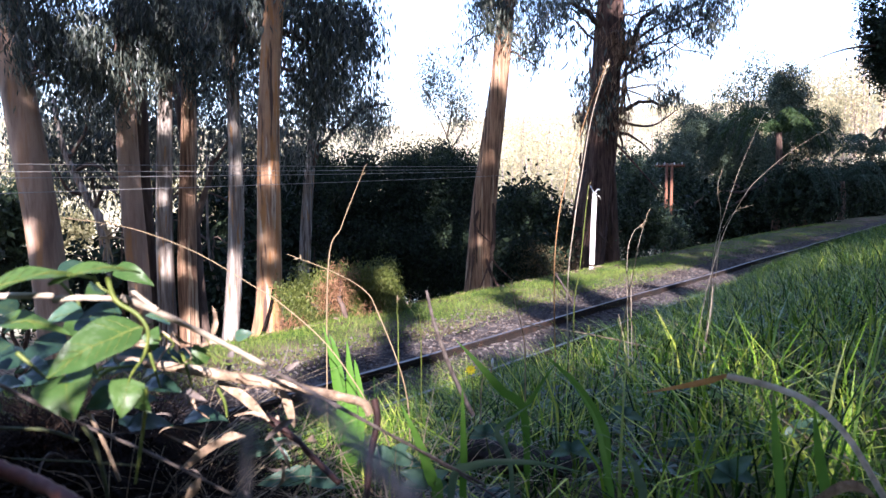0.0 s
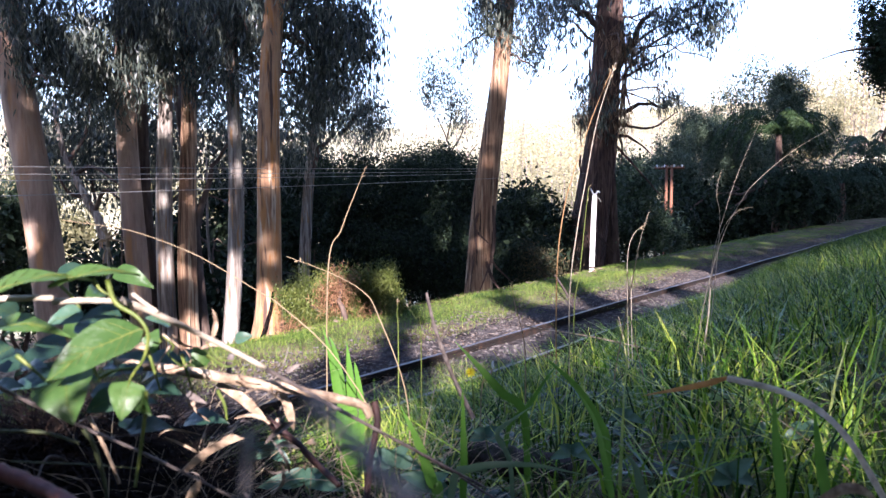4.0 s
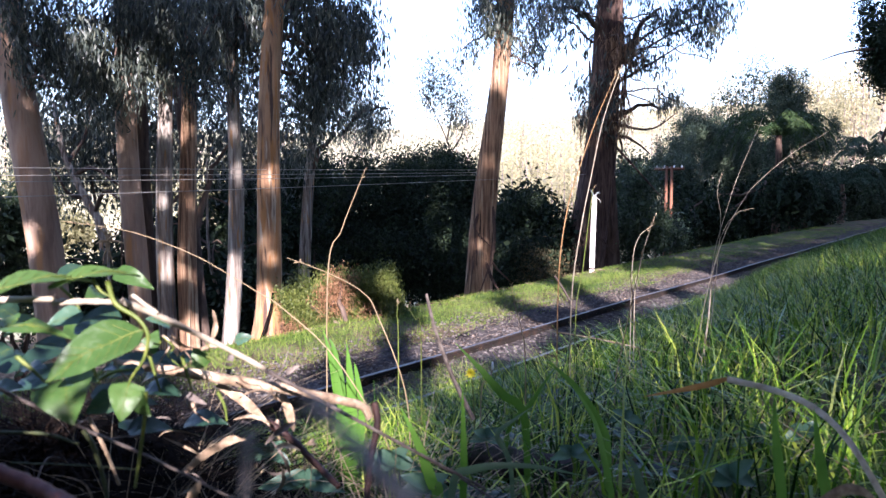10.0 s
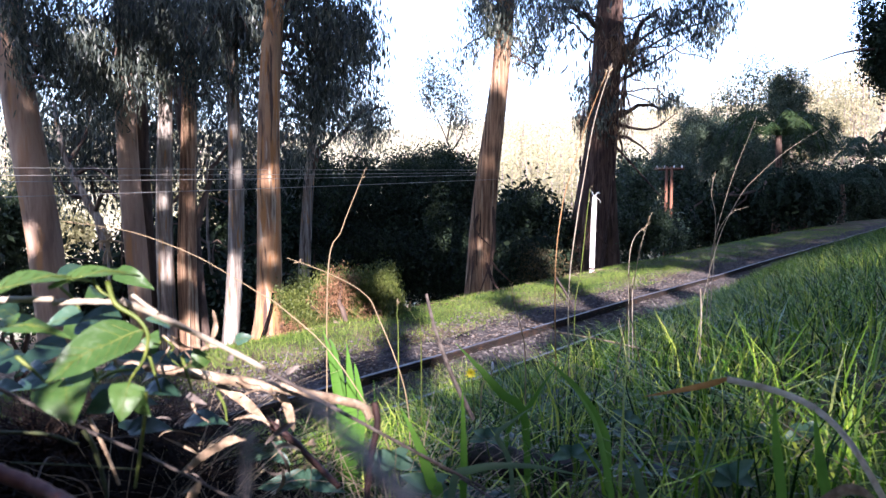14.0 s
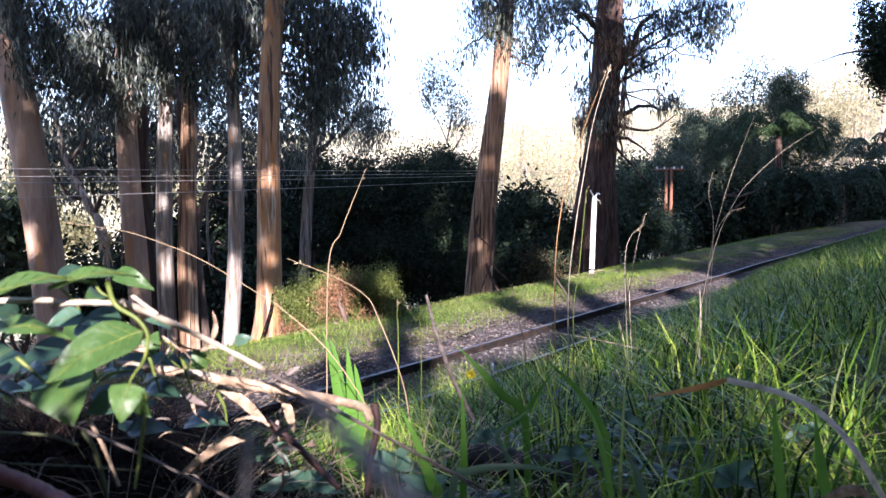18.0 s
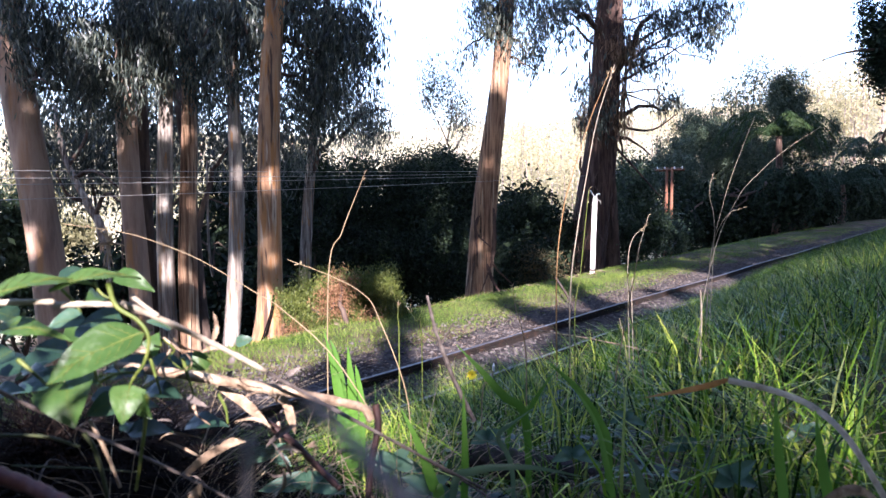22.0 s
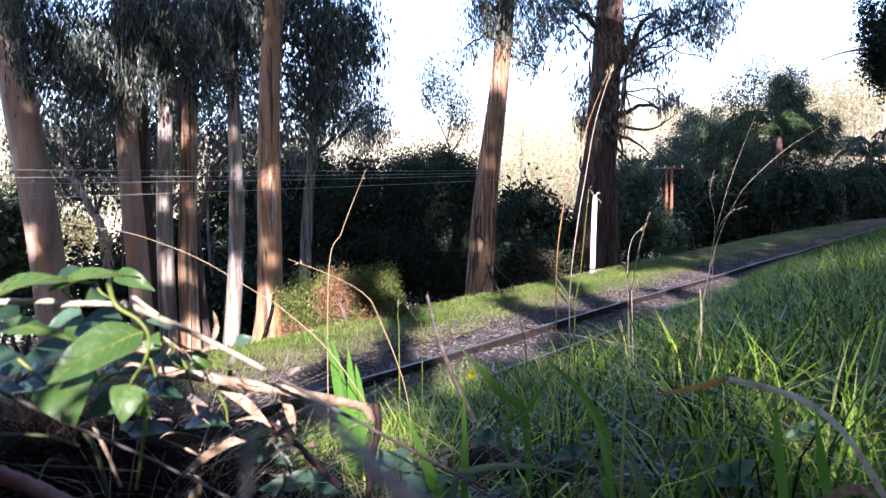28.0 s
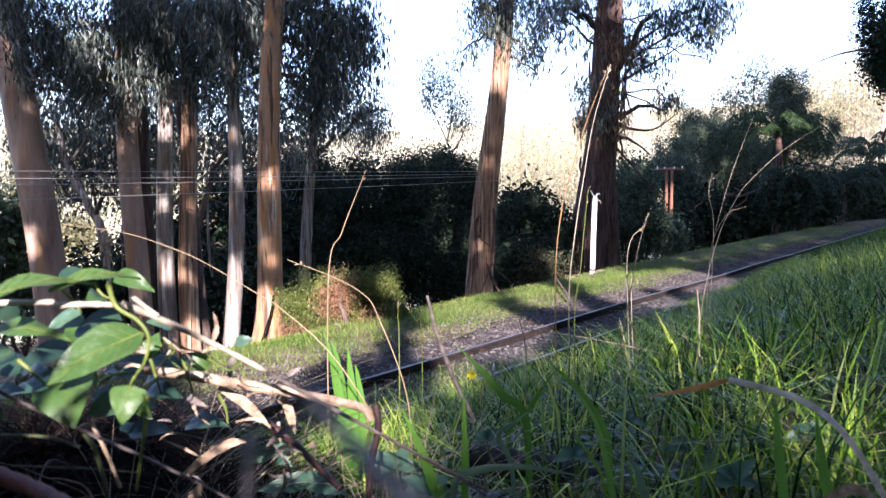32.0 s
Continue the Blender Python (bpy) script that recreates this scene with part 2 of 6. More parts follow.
def leaves(centres, axis, length, width):
    """Rhombic leaf blades, slightly folded along the rib; centres and axis (n, 3)."""
    n = len(centres)
    axis = axis / (np.linalg.norm(axis, axis=1)[:, None] + 1e-9)
    side = np.cross(axis, RNG.normal(size=(n, 3)))
    side /= np.linalg.norm(side, axis=1)[:, None] + 1e-9
    length, width = np.broadcast_to(length, n)[:, None], np.broadcast_to(width, n)[:, None]
    base, tip = centres - axis * length * 0.5, centres + axis * length * 0.5
    mid = centres - axis * length * 0.08
    verts = np.stack([base, mid + side * width * 0.5, tip, mid - side * width * 0.5], 1).reshape(-1, 3)
    return verts, np.arange(n * 4).reshape(n, 4)


def cloud(blobs, per_clump, leaf, spread=0.28, droop=0.8, shell=0.4):
    """Leaves in clumps inside ellipsoids. blobs: (centre, radii, clumps)."""
    parts = []
    for centre, radii, clumps in blobs:
        d = RNG.normal(size=(clumps, 3))
        d /= np.linalg.norm(d, axis=1)[:, None]
        c = np.array(centre) + d * (RNG.random((clumps, 1)) ** shell) * np.array(radii)
        c = np.repeat(c, per_clump, 0)
        off = RNG.normal(size=c.shape) * spread * np.array((1, 1, 1.6))
        ax = RNG.normal(size=c.shape) * (1 - droop * 0.6) - np.array((0, 0, droop * 1.6))
        size = RNG.uniform(0.6, 1.25, len(c))
        parts.append(leaves(c + off, ax, leaf[0] * size, leaf[1] * size))
    return merged(parts)


# ---- the lie of the land: s runs along the line, l across it, away from the camera ----
ALONG, ACROSS = np.array((0.6157, 0.7880)), np.array((-0.7880, 0.6157))
RAIL_NEAR, RAIL_FAR = 3.43, 4.22


def xy(s, l):
    return s * ALONG[0] + l * ACROSS[0], s * ALONG[1] + l * ACROSS[1]


def sl(x, y):
    return x * ALONG[0] + y * ALONG[1], x * ACROSS[0] + y * ACROSS[1]


def lump(x, y, k, seed):
    return np.sin(x * k + seed) * np.cos(y * k * 1.13 + seed * 1.7) + 0.5 * np.sin(x * k * 2.3 - y * k * 1.9 + seed * 3.1)


def ground(x, y):
    """Height of the land."""
    x, y = np.asarray(x, dtype=float), np.asarray(y, dtype=float)
    s, l = sl(x, y)
    up = np.clip(2.75 - l, 0, None)
    back = np.clip(-l, 0, None)
    deep = np.clip((s - 6.5) / 4.5, 0, 1)
    bank = 1.32 * (1 - np.clip(l / (2.75 + 0.35 * deep), 0, 1) ** (1.6 + 0.2 * deep)) + 0.5 * back * back / (back + 0.8)
    bank = np.minimum(bank, 4.5 + 0.06 * back)
    edge = 6.1 + 0.035 * np.clip(s, 0, 30)
    down = np.clip(l - edge, 0, None)
    fall = np.minimum(0.33 * down + 0.012 * down ** 2, 9.0 + 0.3 * lump(x, y, 0.09, 2))
    verge = 0.10 * np.clip((l - 4.7) / 1.0, 0, 1)
    far = np.clip(np.hypot(x, y) - 70, 0, None)
    rise = (0.27 + 0.10 * np.clip((x + 20) / 120, -0.3, 1)) * far
    rise = 62 * (1 - np.exp(-rise / 62)) * (down > 0)
    z = -0.125 + 0.012 * lump(x, y, 2.9, 3) + bank + verge - fall + rise
    z = z + lump(x, y, 1.7, 1) * 0.025 * np.clip(np.maximum(up, down), 0, 1) + lump(x, y, 0.35, 5) * 0.10 * np.clip(np.maximum(up - 1.5, down - 2) / 4, 0, 1)
    # a hummock of dead growth beside the camera
    z = z + 0.28 * np.exp(-(((x + 0.5) / 0.25) ** 2 + ((y - 0.86) / 0.26) ** 2))
    return z


def axis_steps(inner, outer, fine, grow):
    out, step, p = [0.0], fine, 0.0
    while p < outer:
        if p > inner:
            step *= grow
        p += step
        out.append(p)
    return np.array(out)


gx = axis_steps(4, 1500, 0.13, 1.07)
gx = np.concatenate([-gx[:0:-1], gx])
gy = np.concatenate([-axis_steps(1, 1500, 0.2, 1.10)[:0:-1], axis_steps(8, 1500, 0.13, 1.06)])
GX, GY = np.meshgrid(gx, gy, indexing="ij")
GZ = ground(GX, GY)
nx, ny = GX.shape
ii, jj = np.meshgrid(np.arange(nx - 1), np.arange(ny - 1), indexing="ij")
quads = np.stack([ii * ny + jj, (ii + 1) * ny + jj, (ii + 1) * ny + jj + 1, ii * ny + jj + 1], -1).reshape(-1, 4)
land = new("ground", as_mesh("ground", np.stack([GX, GY, GZ], -1).reshape(-1, 3), quads, SOIL, True))
# The hillside's paleness is haze and glare put into the base colour.
HILL = surface("glare_pale_dry_hillside", [(0.23, 0.215, 0.125), (0.34, 0.31, 0.19), (0.46, 0.42, 0.29)], 0.1, rough=0.95, bump=0.6, bump_scale=2.0, bump_depth=0.3)
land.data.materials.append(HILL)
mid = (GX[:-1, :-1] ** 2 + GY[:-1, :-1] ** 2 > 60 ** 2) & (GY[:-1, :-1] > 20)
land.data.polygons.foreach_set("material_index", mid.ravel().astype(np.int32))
tagged(land, "litter-strewn earth of a railway cutting above a gully", "ground", kind="structure")


# ---- the line ----
RAIL_SHAPE = [(-0.045, -0.115), (0.045, -0.115), (0.045, -0.105), (0.010, -0.092), (0.008, -0.035), (0.024, -0.026), (0.025, -0.004), (0.020, 0.0),
              (-0.020, 0.0), (-0.025, -0.004), (-0.024, -0.026), (-0.008, -0.035), (-0.010, -0.092), (-0.045, -0.105)]


def extrude(shape, stations):
    """shape of (across, up) along stations of (s, l, z)."""
    k, verts = len(shape), []
    for s, l, z in stations:
        for a, b in shape:
            x, y = xy(s, l + a)
            verts.append((x, y, z + b))
    n = len(stations)
    faces = [[i * k + j, i * k + (j + 1) % k, (i + 1) * k + (j + 1) % k, (i + 1) * k + j] for i in range(n - 1) for j in range(k)]
    return np.array(verts), np.array(faces)


track = thing("railway_track", (*xy(8, 3.81), -0.15), "narrow-gauge railway track with rusty rails half sunk in litter", "railway track", kind="structure")
for l in (RAIL_NEAR, RAIL_FAR):
    stations = [(s, l + 0.006 * math.sin(s * 0.5 + l), 0.008 * math.sin(s * 0.8)) for s in np.arange(-30, 90.1, 1.5)]
    rail = part("rail", extrude(RAIL_SHAPE, stations), RUST, track, "rusty steel rail with a worn bright head")
    head = [(-0.021, -0.0005), (0.021, -0.0005), (0.019, 0.0025), (-0.019, 0.0025)]
    part("rail_head", extrude(head, stations), STEEL, rail, "worn grey running surface")


BED = surface("ballast_bed", [(0.02, 0.017, 0.017), (0.045, 0.039, 0.038), (0.085, 0.074, 0.07), (0.16, 0.135, 0.12)], 9, rough=0.95, gloss=0.03, bump=1.0, bump_scale=55, spots=(1.3, (0.05, 0.038, 0.032), 0.5, 0.66))
bs, bl = np.meshgrid(np.arange(-30, 110, 0.3), np.linspace(2.75, 5.2, 18), indexing="ij")
bx, by = xy(bs, bl + 0.14 * lump(bs, bl, 0.9, 2) * (bl > 5.0))
bz = ground(bx, by) + 0.012 + 0.02 * np.sin(math.pi * np.clip((bl - 2.75) / 2.45, 0, 1)) - 0.03 * ((bl > 5.15) | (bl < 2.8))
k = bs.shape[1]
qi, qj = np.meshgrid(np.arange(bs.shape[0] - 1), np.arange(k - 1), indexing="ij")
bed_faces = np.stack([qi * k + qj, (qi + 1) * k + qj, (qi + 1) * k + qj + 1, qi * k + qj + 1], -1).reshape(-1, 4)
part("ballast_bed", (np.stack([bx, by, bz], -1).reshape(-1, 3), bed_faces), BED, track, "grey gravel bed strewn with litter", True)


def box(size):
    x, y, z = (a / 2 for a in size)
    v = np.array([(-x, -y, -z), (x, -y, -z), (x, y, -z), (-x, y, -z), (-x * .97, -y * .97, z), (x * .97, -y * .97, z), (x * .97, y * .97, z), (-x * .97, y * .97, z)])
    f = np.array([(3, 2, 1, 0), (4, 5, 6, 7), (0, 1, 5, 4), (1, 2, 6, 5), (2, 3, 7, 6), (3, 0, 4, 7)])
    return v, f


sleeper_mesh = as_mesh("sleeper", *box((1.6, 0.21, 0.14)), TIMBER)
heading = math.atan2(ACROSS[1], ACROSS[0])
for i, s in enumerate(np.arange(-12, 60, 0.68)):
    ob = new("sleeper", sleeper_mesh)
    ob.parent = track
    x, y = xy(s + RNG.uniform(-0.03, 0.03), 3.83)
    ob.matrix_basis = Matrix.Translation(Vector((x, y, -0.182 + RNG.uniform(-0.012, 0.012))) - Vector(track.location)) @ pose(0, 0, 0, 0, 0, math.degrees(heading) + RNG.uniform(-1.5, 1.5))


# ---- trees ----
def trunk_geo(low, high, r_low, r_high, height, seed, sides=16, flare=1.5, rough=0.05):
    """A tapered trunk through two points, from under the ground up to a height."""
    low, high = np.array(low, float), np.array(high, float)
    way = (high - low) / (high[2] - low[2])
    foot = low.copy()
    for _ in range(4):
        z = float(ground(foot[0], foot[1])) - 0.25
        foot = low + way * (z - low[2])
    n = 40
    zz = foot[2] + (height - foot[2]) * np.linspace(0, 1, n) ** 1.6
    line = low + way * (zz - low[2])[:, None]
    line[:, 0] += 0.05 * np.sin(zz * 0.9 + seed)
    line[:, 1] += 0.08 * np.sin(zz * 0.6 + seed * 2)
    t = (zz - low[2]) / (high[2] - low[2])
    r = np.clip(r_low + (r_high - r_low) * t, r_high * 0.35, None)
    r = r * (1 + flare * np.exp(-(zz - foot[2]) / 0.32) * 0.6)
    ang = np.linspace(0, 2 * math.pi, sides, endpoint=False)
    wob = np.stack([np.sin(3 * ang + seed + 0.5 * z) * 0.5 + np.sin(5 * ang + seed * 2 - 0.3 * z) * 0.5 + np.sin(2 * ang + 1.3 * z) * 0.4 for z in zz])
    grow = 1 + 2.2 * np.exp(-(zz - foot[2]) / 0.5)
    return tube(line, r[:, None] * (1 + rough * wob * grow[:, None]), sides), line, r


def limb(start, end, r, sag=0.15, n=9, sides=6):
    start, end = np.array(start, float), np.array(end, float)
    t = np.linspace(0, 1, n)[:, None]
    line = start + (end - start) * t
    L = np.linalg.norm(end - start)
    line = line + RNG.normal(size=(n, 3)) * 0.03 * L * np.sin(t * math.pi) + np.array((0, 0, sag * L)) * np.sin(t * math.pi)
    return tube(line, r * (1 - 0.8 * t[:, 0]) + 0.006, sides)


def gum_tree(label, low, high, r_low, r_high, bark, blobs=(), limbs=(), height=17.0, seed=1, per_clump=38, leaf=(0.14, 0.026), rough=0.05, flare=1.5, group="gum trees below the line"):
    geo, line, r = trunk_geo(low, high, r_low, r_high, height, seed, rough=rough, flare=flare)
    foot = line[0] + np.array((0, 0, 0.25))
    tree = thing("gum_tree", foot, label, "tree", group)
    part("trunk", geo, bark, tree, smooth=True)
    for a, b, rad in limbs:
        part("limb", limb(a, b, rad), BARK_DARK, tree, smooth=True)
    top = line[-1]
    high_blobs = [(top + np.array((RNG.uniform(-1.3, 1.3), RNG.uniform(-1.2, 1.2), RNG.uniform(-5, 0.6))), (1.1, 1.1, 0.9), 18) for _ in range(5)]
    for c, _, _ in high_blobs:
        k = int(np.argmin(abs(line[:, 2] - (c[2] - 1.2))))
        part("limb", limb(line[k], c, max(0.04, r[k] * 0.35)), BARK_DARK, tree, smooth=True)
    crown = [cloud(high_blobs, 24, (0.3, 0.06), 0.35)]
    if blobs:
        crown.append(cloud(blobs, per_clump, leaf, 0.115, 0.9, 0.55))
        for c, rad, k in blobs:
            for _ in range(max(2, k // 20)):
                tip = np.array(c) + RNG.normal(size=3) * np.array(rad) * 0.7
                q = int(np.argmin(abs(line[:, 2] - (tip[2] + 0.3))))
                part("limb", limb(line[q], tip, 0.028, 0.12, 8, 5), BARK_DARK, tree, smooth=True)
    part("crown", merged(crown), LEAF_GUM, tree, "drooping grey-green gum leaves")
    return tree


gum_tree("thick smooth-barked gum tree with orange and cream bark", (-6.36, 11, 0.36), (-6.65, 11, 4.14), 0.255, 0.25, BARK_SMOOTH, seed=1, flare=0.6,
         blobs=[((-6.12, 10.4, 3.84), (0.4, 0.4, 0.55), 40), ((-5.72, 10.8, 3.76), (0.5, 0.5, 0.9), 80), ((-6.12, 10.4, 4.65), (0.9, 0.5, 0.4), 50)])
gum_tree("slender gum tree with smooth grey-brown bark", (-5.3, 12, 0.053), (-5.37, 12, 3.72), 0.18, 0.17, BARK_SMOOTH, seed=2, flare=0.6,
         blobs=[((-5.59, 11.5, 3.63), (0.6, 0.6, 1.0), 110), ((-5.06, 11.5, 4.44), (0.8, 0.5, 0.6), 80)])
gum_tree("dark gum trunk behind a paler one", (-5.47, 12.8, -0.0481), (-5.56, 12.8, 3.86), 0.18, 0.15, BARK_DARK, seed=3)
gum_tree("thin gum tree with peeling grey bark", (-4.93, 12.3, 0.0151), (-4.85, 12.3, 3.77), 0.15, 0.12, BARK_GREY, seed=4, flare=0.7,
         blobs=[((-4.58, 11.9, 4.35), (0.7, 0.6, 0.8), 90), ((-4.76, 11.6, 3.74), (0.3, 0.4, 0.7), 30)])
gum_tree("slim brown gum tree that forks high up", (-4.6, 12.6, -0.231), (-4.58, 12.6, 3.53), 0.17, 0.13, BARK_RED, seed=5, flare=0.7,
         limbs=[((-4.45, 12.6, 1.01), (-3.86, 12.8, 2.55), 0.06)],
         blobs=[((-3.98, 12.2, 4.04), (0.6, 0.6, 1.1), 110)])
gum_tree("leaning dark gum stem", (-4.51, 13, -0.718), (-4.85, 13.2, 1.73), 0.14, 0.10, BARK_DARK, seed=6, height=9)
gum_tree("thin pale gum tree with a peeling foot", (-3.39, 11, -0.002), (-3.26, 11, 3.02), 0.125, 0.10, BARK_GREY, seed=7, flare=0.7,
         blobs=[((-3, 10.8, 3.93), (0.6, 0.6, 0.9), 100), ((-3.29, 10.8, 4.43), (0.8, 0.6, 0.5), 60)])
gum_tree("sunlit gum tree with orange bark and a flared foot", (-2.58, 10, -0.19), (-2.36, 10, 3.83), 0.175, 0.14, BARK_PALE, seed=8, flare=3.0,
         blobs=[((-2.32, 10.3, 4.22), (0.6, 0.5, 0.5), 50), ((-1.77, 10.6, 3.72), (0.6, 0.6, 1.0), 120), ((-1.32, 10.8, 3.93), (0.45, 0.5, 1.0), 70), ((-1.9, 10.6, 2.97), (0.4, 0.5, 0.6), 40)])
gum_tree("forked gum tree far down the slope", (-3.58, 18, 0.181), (-3.23, 18, 3.94), 0.15, 0.11, BARK_GREY, seed=9,
         limbs=[((-3.37, 18, 2.22), (-2.52, 18, 3.59), 0.07), ((-2.67, 18, 3.09), (-1.32, 17.5, 3.74), 0.05)],
         blobs=[((-2.58, 17.5, 4.02), (1.2, 0.9, 1.2), 70), ((-1.88, 17.5, 3.32), (0.8, 0.7, 0.7), 40)])
gum_tree("straight stringy-barked gum tree beside the line", (0.756, 14, -0.2), (1.14, 14, 4.74), 0.27, 0.17, BARK_RED, seed=10, rough=0.08, flare=0.5,
         blobs=[((1.1, 13.7, 4.88), (0.35, 0.4, 0.5), 28), ((1.7, 13.7, 4.35), (0.4, 0.4, 0.45), 22), ((0.772, 13.7, 5.09), (0.35, 0.4, 0.4), 26), ((1.59, 13.7, 5.31), (0.9, 0.5, 0.4), 24), ((0.51, 13.9, 4.39), (0.2, 0.3, 0.5), 8)])
gum_tree("large leaning gum tree hung with strips of bark", (3.96, 19, 0.104), (4.51, 19, 6.46), 0.50, 0.32, BARK_PURPLE, seed=11, rough=0.14, flare=0.4,
         limbs=[((4.57, 19, 4.83), (5.67, 18.5, 6.47), 0.12), ((4.32, 19, 5.87), (3.02, 18.5, 6.47), 0.10), ((4.44, 19, 3.55), (5.88, 18.5, 3.86), 0.08), ((4.37, 19, 3.17), (5.46, 18.5, 2.69), 0.06)],
         blobs=[((5.65, 18.4, 6.12), (1.5, 1.0, 0.7), 44), ((6.96, 18.4, 6.02), (0.8, 0.8, 0.8), 36), ((5.4, 18.4, 5.01), (0.8, 0.8, 0.6), 16), ((2.86, 18.4, 6.3), (1.1, 0.8, 0.6), 26), ((4.03, 18.2, 3.97), (0.5, 0.5, 1.2), 10), ((3.59, 18.2, 4.11), (0.25, 0.4, 0.7), 8), ((5.84, 18.4, 4), (0.5, 0.4, 0.3), 10)], leaf=(0.18, 0.036))


def scrub(name, label, blobs, leaf, material, per_clump=40, spread=0.3, droop=0.3, category="shrub", stems=4, shell=0.35, core=True, uneven=0):
    c0 = np.mean([np.array(b[0]) for b in blobs], 0)
    base = (c0[0], c0[1], float(ground(c0[0], c0[1])))
    ob = thing(name, base, label, category)
    lobes = blobs
    if uneven:
        lobes = []
        for c, r, k in blobs:
            for _ in range(uneven):
                d = RNG.normal(size=3)
                d *= RNG.uniform(0.45, 0.95) / np.linalg.norm(d)
                lobes.append((np.array(c) + d * np.array(r), np.array(r) * RNG.uniform(0.22, 0.48), max(3, int(k * 1.15 / uneven))))
    crown = [cloud(lobes, per_clump, leaf, spread, droop, shell)]
    if core:
        crown.append(cloud([(c, np.array(r) * 0.62, max(6, k // 2)) for c, r, k in blobs], 20, (leaf[0] * 1.9, leaf[1] * 2.0), spread, droop, 0.5))
    part("crown", merged(crown), material, ob)
    for i in range(stems):
        c = np.array(blobs[i % len(blobs)][0])
        foot = np.array(base) + np.array((RNG.uniform(-0.3, 0.3), RNG.uniform(-0.3, 0.3), -0.15))
        part("stem", limb(foot, c, 0.035 + 0.005 * np.linalg.norm(c - foot)), BARK_DARK, ob, smooth=True)
    return ob


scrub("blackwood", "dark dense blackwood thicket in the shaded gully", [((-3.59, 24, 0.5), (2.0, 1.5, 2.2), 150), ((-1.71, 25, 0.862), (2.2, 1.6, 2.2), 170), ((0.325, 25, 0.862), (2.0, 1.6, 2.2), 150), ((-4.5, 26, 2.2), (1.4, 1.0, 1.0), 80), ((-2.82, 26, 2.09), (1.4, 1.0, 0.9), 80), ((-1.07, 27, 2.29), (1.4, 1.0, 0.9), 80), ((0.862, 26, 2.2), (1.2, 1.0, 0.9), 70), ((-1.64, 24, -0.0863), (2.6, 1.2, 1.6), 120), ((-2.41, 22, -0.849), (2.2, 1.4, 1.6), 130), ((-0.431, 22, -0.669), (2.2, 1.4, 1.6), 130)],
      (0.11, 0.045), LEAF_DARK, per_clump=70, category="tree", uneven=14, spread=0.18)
# Added dark backing that stops the bright hill showing through the thicket.
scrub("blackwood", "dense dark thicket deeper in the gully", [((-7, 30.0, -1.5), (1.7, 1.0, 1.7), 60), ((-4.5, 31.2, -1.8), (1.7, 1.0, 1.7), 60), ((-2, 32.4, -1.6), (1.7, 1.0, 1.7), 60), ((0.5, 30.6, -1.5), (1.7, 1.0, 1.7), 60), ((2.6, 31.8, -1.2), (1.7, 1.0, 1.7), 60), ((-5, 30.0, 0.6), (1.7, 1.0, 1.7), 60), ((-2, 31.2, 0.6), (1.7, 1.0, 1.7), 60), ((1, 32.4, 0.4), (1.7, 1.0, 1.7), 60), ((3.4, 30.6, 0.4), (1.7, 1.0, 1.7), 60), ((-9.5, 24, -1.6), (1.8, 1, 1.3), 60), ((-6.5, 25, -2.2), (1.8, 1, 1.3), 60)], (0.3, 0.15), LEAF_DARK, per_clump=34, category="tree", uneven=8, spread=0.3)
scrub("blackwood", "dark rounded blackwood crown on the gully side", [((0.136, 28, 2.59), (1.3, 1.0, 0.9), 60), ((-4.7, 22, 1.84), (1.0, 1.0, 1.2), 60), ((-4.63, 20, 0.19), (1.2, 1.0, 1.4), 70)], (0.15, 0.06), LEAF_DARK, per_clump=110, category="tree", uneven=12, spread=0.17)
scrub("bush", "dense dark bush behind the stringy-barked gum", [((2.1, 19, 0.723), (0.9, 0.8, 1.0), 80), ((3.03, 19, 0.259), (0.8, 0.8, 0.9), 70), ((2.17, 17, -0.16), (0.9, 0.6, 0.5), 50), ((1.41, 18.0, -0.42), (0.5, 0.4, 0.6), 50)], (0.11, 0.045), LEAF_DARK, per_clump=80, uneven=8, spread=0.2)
scrub("bush", "green bush beside the large leaning gum", [((5.73, 21, 1.15), (0.9, 0.8, 0.9), 90), ((5.63, 20, 0.353), (0.8, 0.7, 0.6), 50), ((6.06, 23, 2.03), (0.8, 0.8, 0.9), 50)], (0.11, 0.05), LEAF_OLIVE, per_clump=80, uneven=8, spread=0.2)
scrub("bush", "green bush at the foot of the telegraph pole", [((8.97, 27.5, 0.00859), (0.7, 0.4, 0.45), 50), ((8.56, 28, 0.322), (0.5, 0.4, 0.5), 40)], (0.12, 0.05), LEAF_OLIVE, per_clump=60, spread=0.2)
scrub("bush", "mound of creeper with a rusty dead patch on the verge", [((-1.94, 9.3, 0.09), (0.28, 0.36, 0.38), 110), ((-1.56, 9.5, 0.19), (0.34, 0.4, 0.4), 130), ((-1.13, 9.6, 0.27), (0.36, 0.4, 0.38), 140), ((-0.79, 9.6, 0.25), (0.22, 0.34, 0.36), 110), ((-0.72, 9.4, -0.05), (0.2, 0.3, 0.28), 60), ((-1.31, 9.2, -0.1), (0.6, 0.36, 0.24), 120)], (0.036, 0.014), LEAF_IVY, per_clump=62, spread=0.05, shell=0.25, droop=0.7, uneven=12, stems=1)
